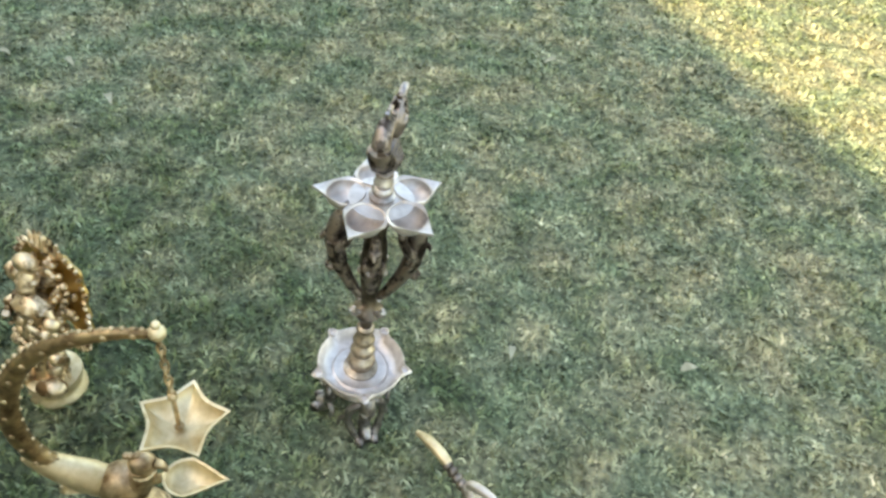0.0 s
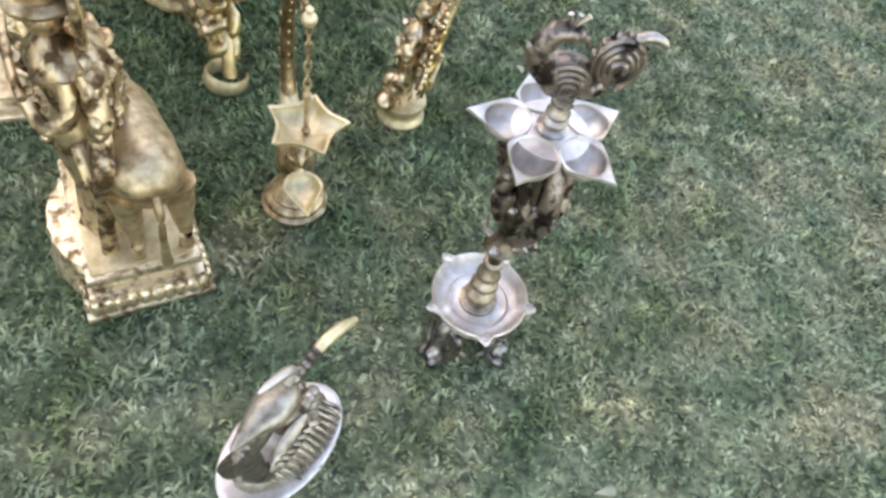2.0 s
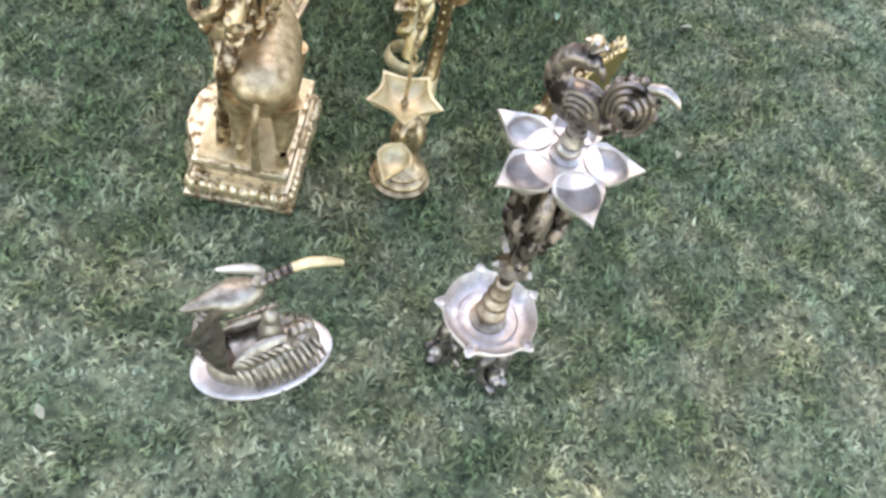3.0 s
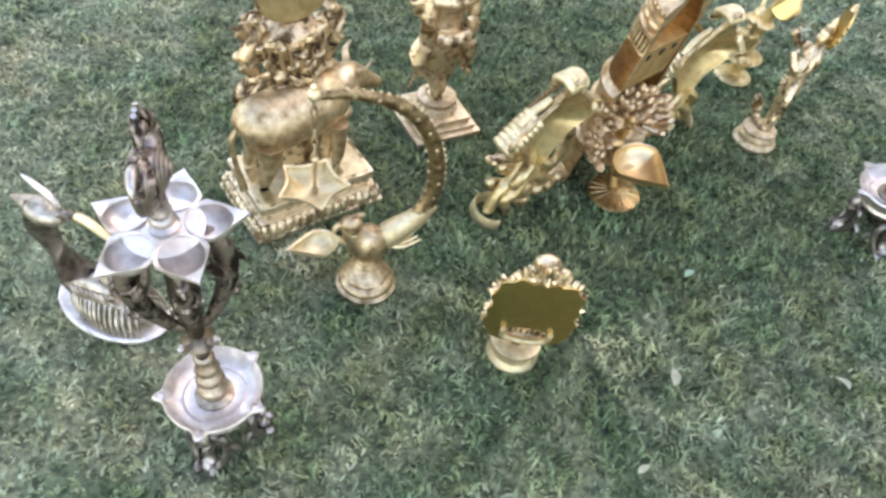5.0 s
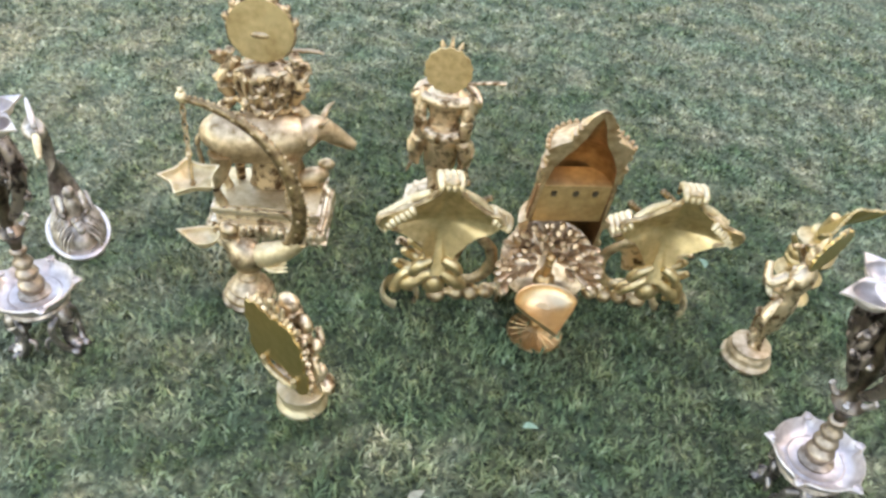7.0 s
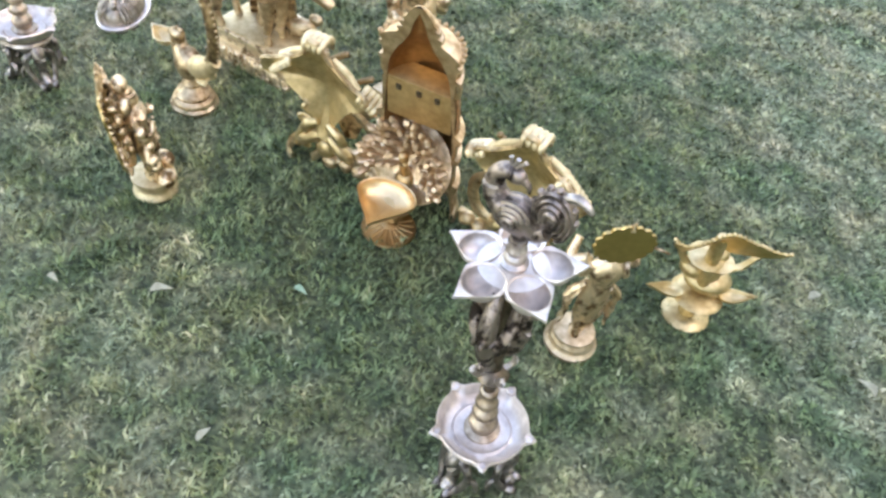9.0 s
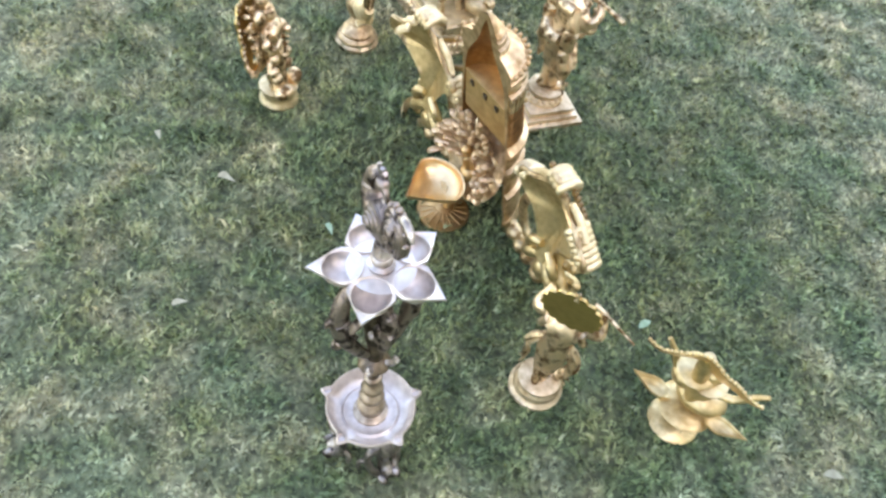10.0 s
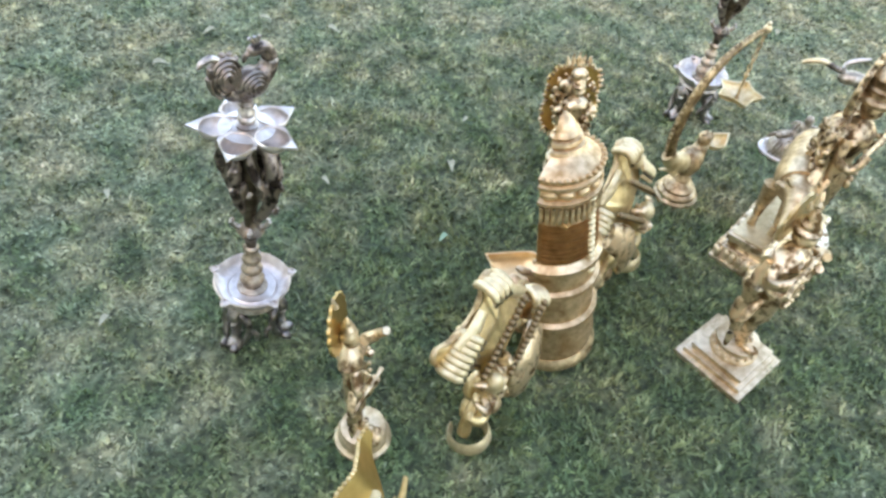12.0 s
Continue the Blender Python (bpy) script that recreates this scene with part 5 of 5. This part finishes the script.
        for q in (-1, 1):
            sweep(bm, [(0.25 + q * 0.012, 0.012, 0.15), (0.25 + q * 0.038, 0.006, 0.135), (0.25 + q * 0.05, 0.008, 0.108), (0.25 + q * 0.034, 0.012, 0.094)], [0.009, 0.013, 0.012, 0.005], 14, 9, S)
            sweep(bm, [(0.25 + q * 0.01, 0.014, 0.11), (0.25 + q * 0.04, 0.006, 0.086), (0.25 + q * 0.062, 0.008, 0.062), (0.25 + q * 0.05, 0.012, 0.04)], [0.012, 0.016, 0.014, 0.006], 14, 9, S)
        ball(bm, (0.25, 0.012, 0.062), (0.026, 0.02, 0.03), S, 14)
        part("leg", rough_up(bm, 0.002, 70), GOLDEN, wing)
        for p0, p1 in (((0.205, 0.066, 0.335), (0.325, 0.072, 0.235)), ((0.15, 0.07, 0.285), (0.262, 0.08, 0.195))):
            for k in range(14):
                o = new("bead", me_b)
                o.parent = wing
                o.matrix_local = Matrix.Translation(S @ Vector(p0).lerp(Vector(p1), k / 13))
        bm = bmesh.new()
        ball(bm, (0.3, 0.072, 0.196), (0.02, 0.02, 0.026), S, 14)
        part("knob", bm, BRASS_PALE, wing)
        bm = bmesh.new()
        sweep(bm, [(0.15, 0.05, 0.22), (0.19, 0.068, 0.18), (0.215, 0.07, 0.13), (0.21, 0.06, 0.075)], [0.03, 0.042, 0.04, 0.018], 16, 14, S, 0.35, (0, 1, 0))
        part("leaf_panel", rough_up(bm, 0.003, 60), CARVED_WARM, wing, "carved leaf panel")
        rnd = random.Random(12)
        for k in range(16):
            bm = bmesh.new()
            x = 0.26 + 0.07 * rnd.random()
            z = 0.14 + 0.1 * rnd.random()
            sweep(bm, [(x - 0.012, 0.055, z), (x, 0.068 + 0.012 * rnd.random(), z + rnd.uniform(-0.014, 0.014)), (x + 0.012, 0.055, z + rnd.uniform(-0.02, 0.02))], [0.006, 0.0105, 0.004], 8, 8, S)
            part("carved_leaf", bm, CARVED, wing)
        # foot scrolls
        bm = bmesh.new()
        lathe(bm, [(0.034, 0.0), (0.042, 0.0), (0.046, 0.008), (0.044, 0.026), (0.04, 0.034), (0.036, 0.026), (0.034, 0.0)], 26, S @ pose(0.322, 0.022, 0.0), -75, 290)
        part("foot", bm, BRASS_PALE, wing)
        bm = bmesh.new()
        for x, z, r in ((0.24, 0.022, 0.024), (0.195, 0.03, 0.02), (0.16, 0.028, 0.022), (0.125, 0.034, 0.02)):
            ball(bm, (x, 0.012, z), (r, 0.02, r * 0.85), S, 12)
        sweep(bm, [(0.1, 0.02, 0.04), (0.17, 0.016, 0.03), (0.25, 0.012, 0.03)], [0.009, 0.008, 0.009], 12, 10, S)
        part("lower_scroll", rough_up(bm, 0.003, 60), BRASS, wing)
    return t


make_crown_mask(pose(0.264, 0.42, 0.004, 0, 0, 18) @ pose(0, 0, 0, 10.4, 0, 0))


# ---- peacock oil lamp in front of the mask ----
def make_peacock_lamp(m):
    """Faces -y."""
    t = empty("peacock_lamp", m, "warm brass peacock oil lamp with fanned tail and leaf cup", "oil lamp")
    bm = bmesh.new()
    lathe(bm, [(0.0, 0.0), (0.06, 0.0), (0.064, 0.004), (0.062, 0.009), (0.05, 0.010), (0.02, 0.016), (0.014, 0.024), (0.0, 0.025)], 40)
    foot = part("ribbed_foot", bm, COPPERY, t, "round ribbed brass foot")
    for k in range(18):
        a = 2 * math.pi * k / 18
        bm = bmesh.new()
        sweep(bm, [(0.018 * math.cos(a), 0.018 * math.sin(a), 0.017), (0.04 * math.cos(a), 0.04 * math.sin(a), 0.0125), (0.058 * math.cos(a), 0.058 * math.sin(a), 0.010)], [0.002, 0.003, 0.002], 6, 6)
        part("rib", bm, COPPERY, foot)
    bm = bmesh.new()
    sweep(bm, [(0, 0.01, 0.015), (0, 0.02, 0.05), (0, 0.035, 0.09), (0, 0.045, 0.12)], [0.014, 0.012, 0.018, 0.02], 12, 12)
    ball(bm, (0, 0.05, 0.125), (0.026, 0.026, 0.026), seg=16)
    sweep(bm, [(0, 0.048, 0.14), (0, 0.034, 0.17), (0, 0.034, 0.2)], [0.014, 0.010, 0.010], 10, 10)
    ball(bm, (0, 0.03, 0.205), (0.011, 0.015, 0.011), seg=12)
    part("body", bm, COPPERY, t)
    bm = bmesh.new()
    cup(bm, leaf_outline(0.142, 0.138, 44), 0.036, 0.003, pose(0.004, -0.03, 0.13, 0, 4, -78), 8, 0.95)
    part("leaf_cup", bm, COPPER_CUP, t, "deep polished leaf-shaped oil cup")
    bm = bmesh.new()
    sweep(bm, [(0, 0.02, 0.06), (0, -0.005, 0.07), (0.0, -0.022, 0.09)], [0.014, 0.012, 0.022], 8, 10)
    part("cup_arm", bm, COPPERY, t)
    me = finish(rough_up(sweep(bmesh.new(), [(0, 0, 0), (0, -0.005, 0.014), (0, -0.013, 0.026), (0, -0.02, 0.03)], [0.005, 0.009, 0.0105, 0.006], 8, 8, flat=0.7, up=(1, 0, 0)), 0.001, 200), PLUME)
    fan = part("fan_tail", lathe(bmesh.new(), [(0.0, 0.0), (0.1, 0.004), (0.112, 0.007), (0.1, 0.009), (0.0, 0.006)], 40, pose(0, 0.066, 0.165, 66, 0, 0) @ Matrix.Diagonal((0.92, 0.85, 1, 1))), PLUME, t, "fanned tail of many small plumes")
    rnd = random.Random(21)
    for row, (rad, cnt) in enumerate(((0.03, 6), (0.055, 10), (0.08, 13), (0.1, 16), (0.11, 17))):
        for k in range(cnt):
            a = 205 - 230 * (k + 0.5 * (row % 2)) / cnt
            o = new("plume", me)
            o.parent = fan
            size = rnd.uniform(0.85, 1.25)
            o.matrix_local = pose(0, 0.06 - 0.006 * row, 0.165, -18, 0, 0) @ pose(0, 0, 0, 0, 90 - a + rnd.uniform(-4, 4), 0) @ pose(0, -0.003, rad * 0.82, rnd.uniform(8, 42), 0, rnd.uniform(-25, 25)) @ Matrix.Scale(size, 4)
    return t


make_peacock_lamp(pose(0.272, 0.322, 0.002, 0, 0, 8))


# ---- fallen leaves ----
def make_leaf(x, y, size, turn, mat, label):
    bm = bmesh.new()
    out = leaf_outline(size, size * 0.45, 18)
    top = [bm.verts.new(Vector((px, py, 0.022 + 1.2 * abs(py) - 4 * px * px))) for px, py in out]
    low = [bm.verts.new(v.co - Vector((0, 0, 0.0008))) for v in top]
    bm.faces.new(top)
    bm.faces.new(low)
    join_grid(bm, [top, low])
    thing("fallen_leaf", bm, mat, pose(x, y, 0, 0, 0, turn), label, "leaf", "fallen leaves on the lawn")


LEAVES = [(-1.2, -1.34, 0.05, 20, 0), (0.04, -0.91, 0.05, 120, 0), (0.11, -0.165, 0.045, 60, 0), (-1.365, -0.139, 0.045, 200, 0), (-1.0, -0.152, 0.035, 80, 0), (-0.051, -0.304, 0.03, 10, 0),
          (0.292, 0.046, 0.034, 15, 1), (1.063, 0.917, 0.045, 70, 0), (1.258, 0.769, 0.05, 160, 0), (0.436, -0.287, 0.034, 100, 0), (0.666, 0.676, 0.04, 110, 1), (1.063, -0.143, 0.035, 30, 0), (0.919, -0.518, 0.035, 75, 0),
          (0.2, -1.07, 0.045, 140, 0), (0.383, -1.08, 0.05, 0, 0), (0.592, -0.984, 0.055, 160, 0), (-1.04, 0.568, 0.03, 50, 0)]
for lx, ly, ls, lt, green in LEAVES:
    make_leaf(lx, ly, ls, lt, GREEN_LEAF if green else DRY_LEAF, "small pale green leaf fallen on the grass" if green else "small dry whitish leaf fallen on the grass")
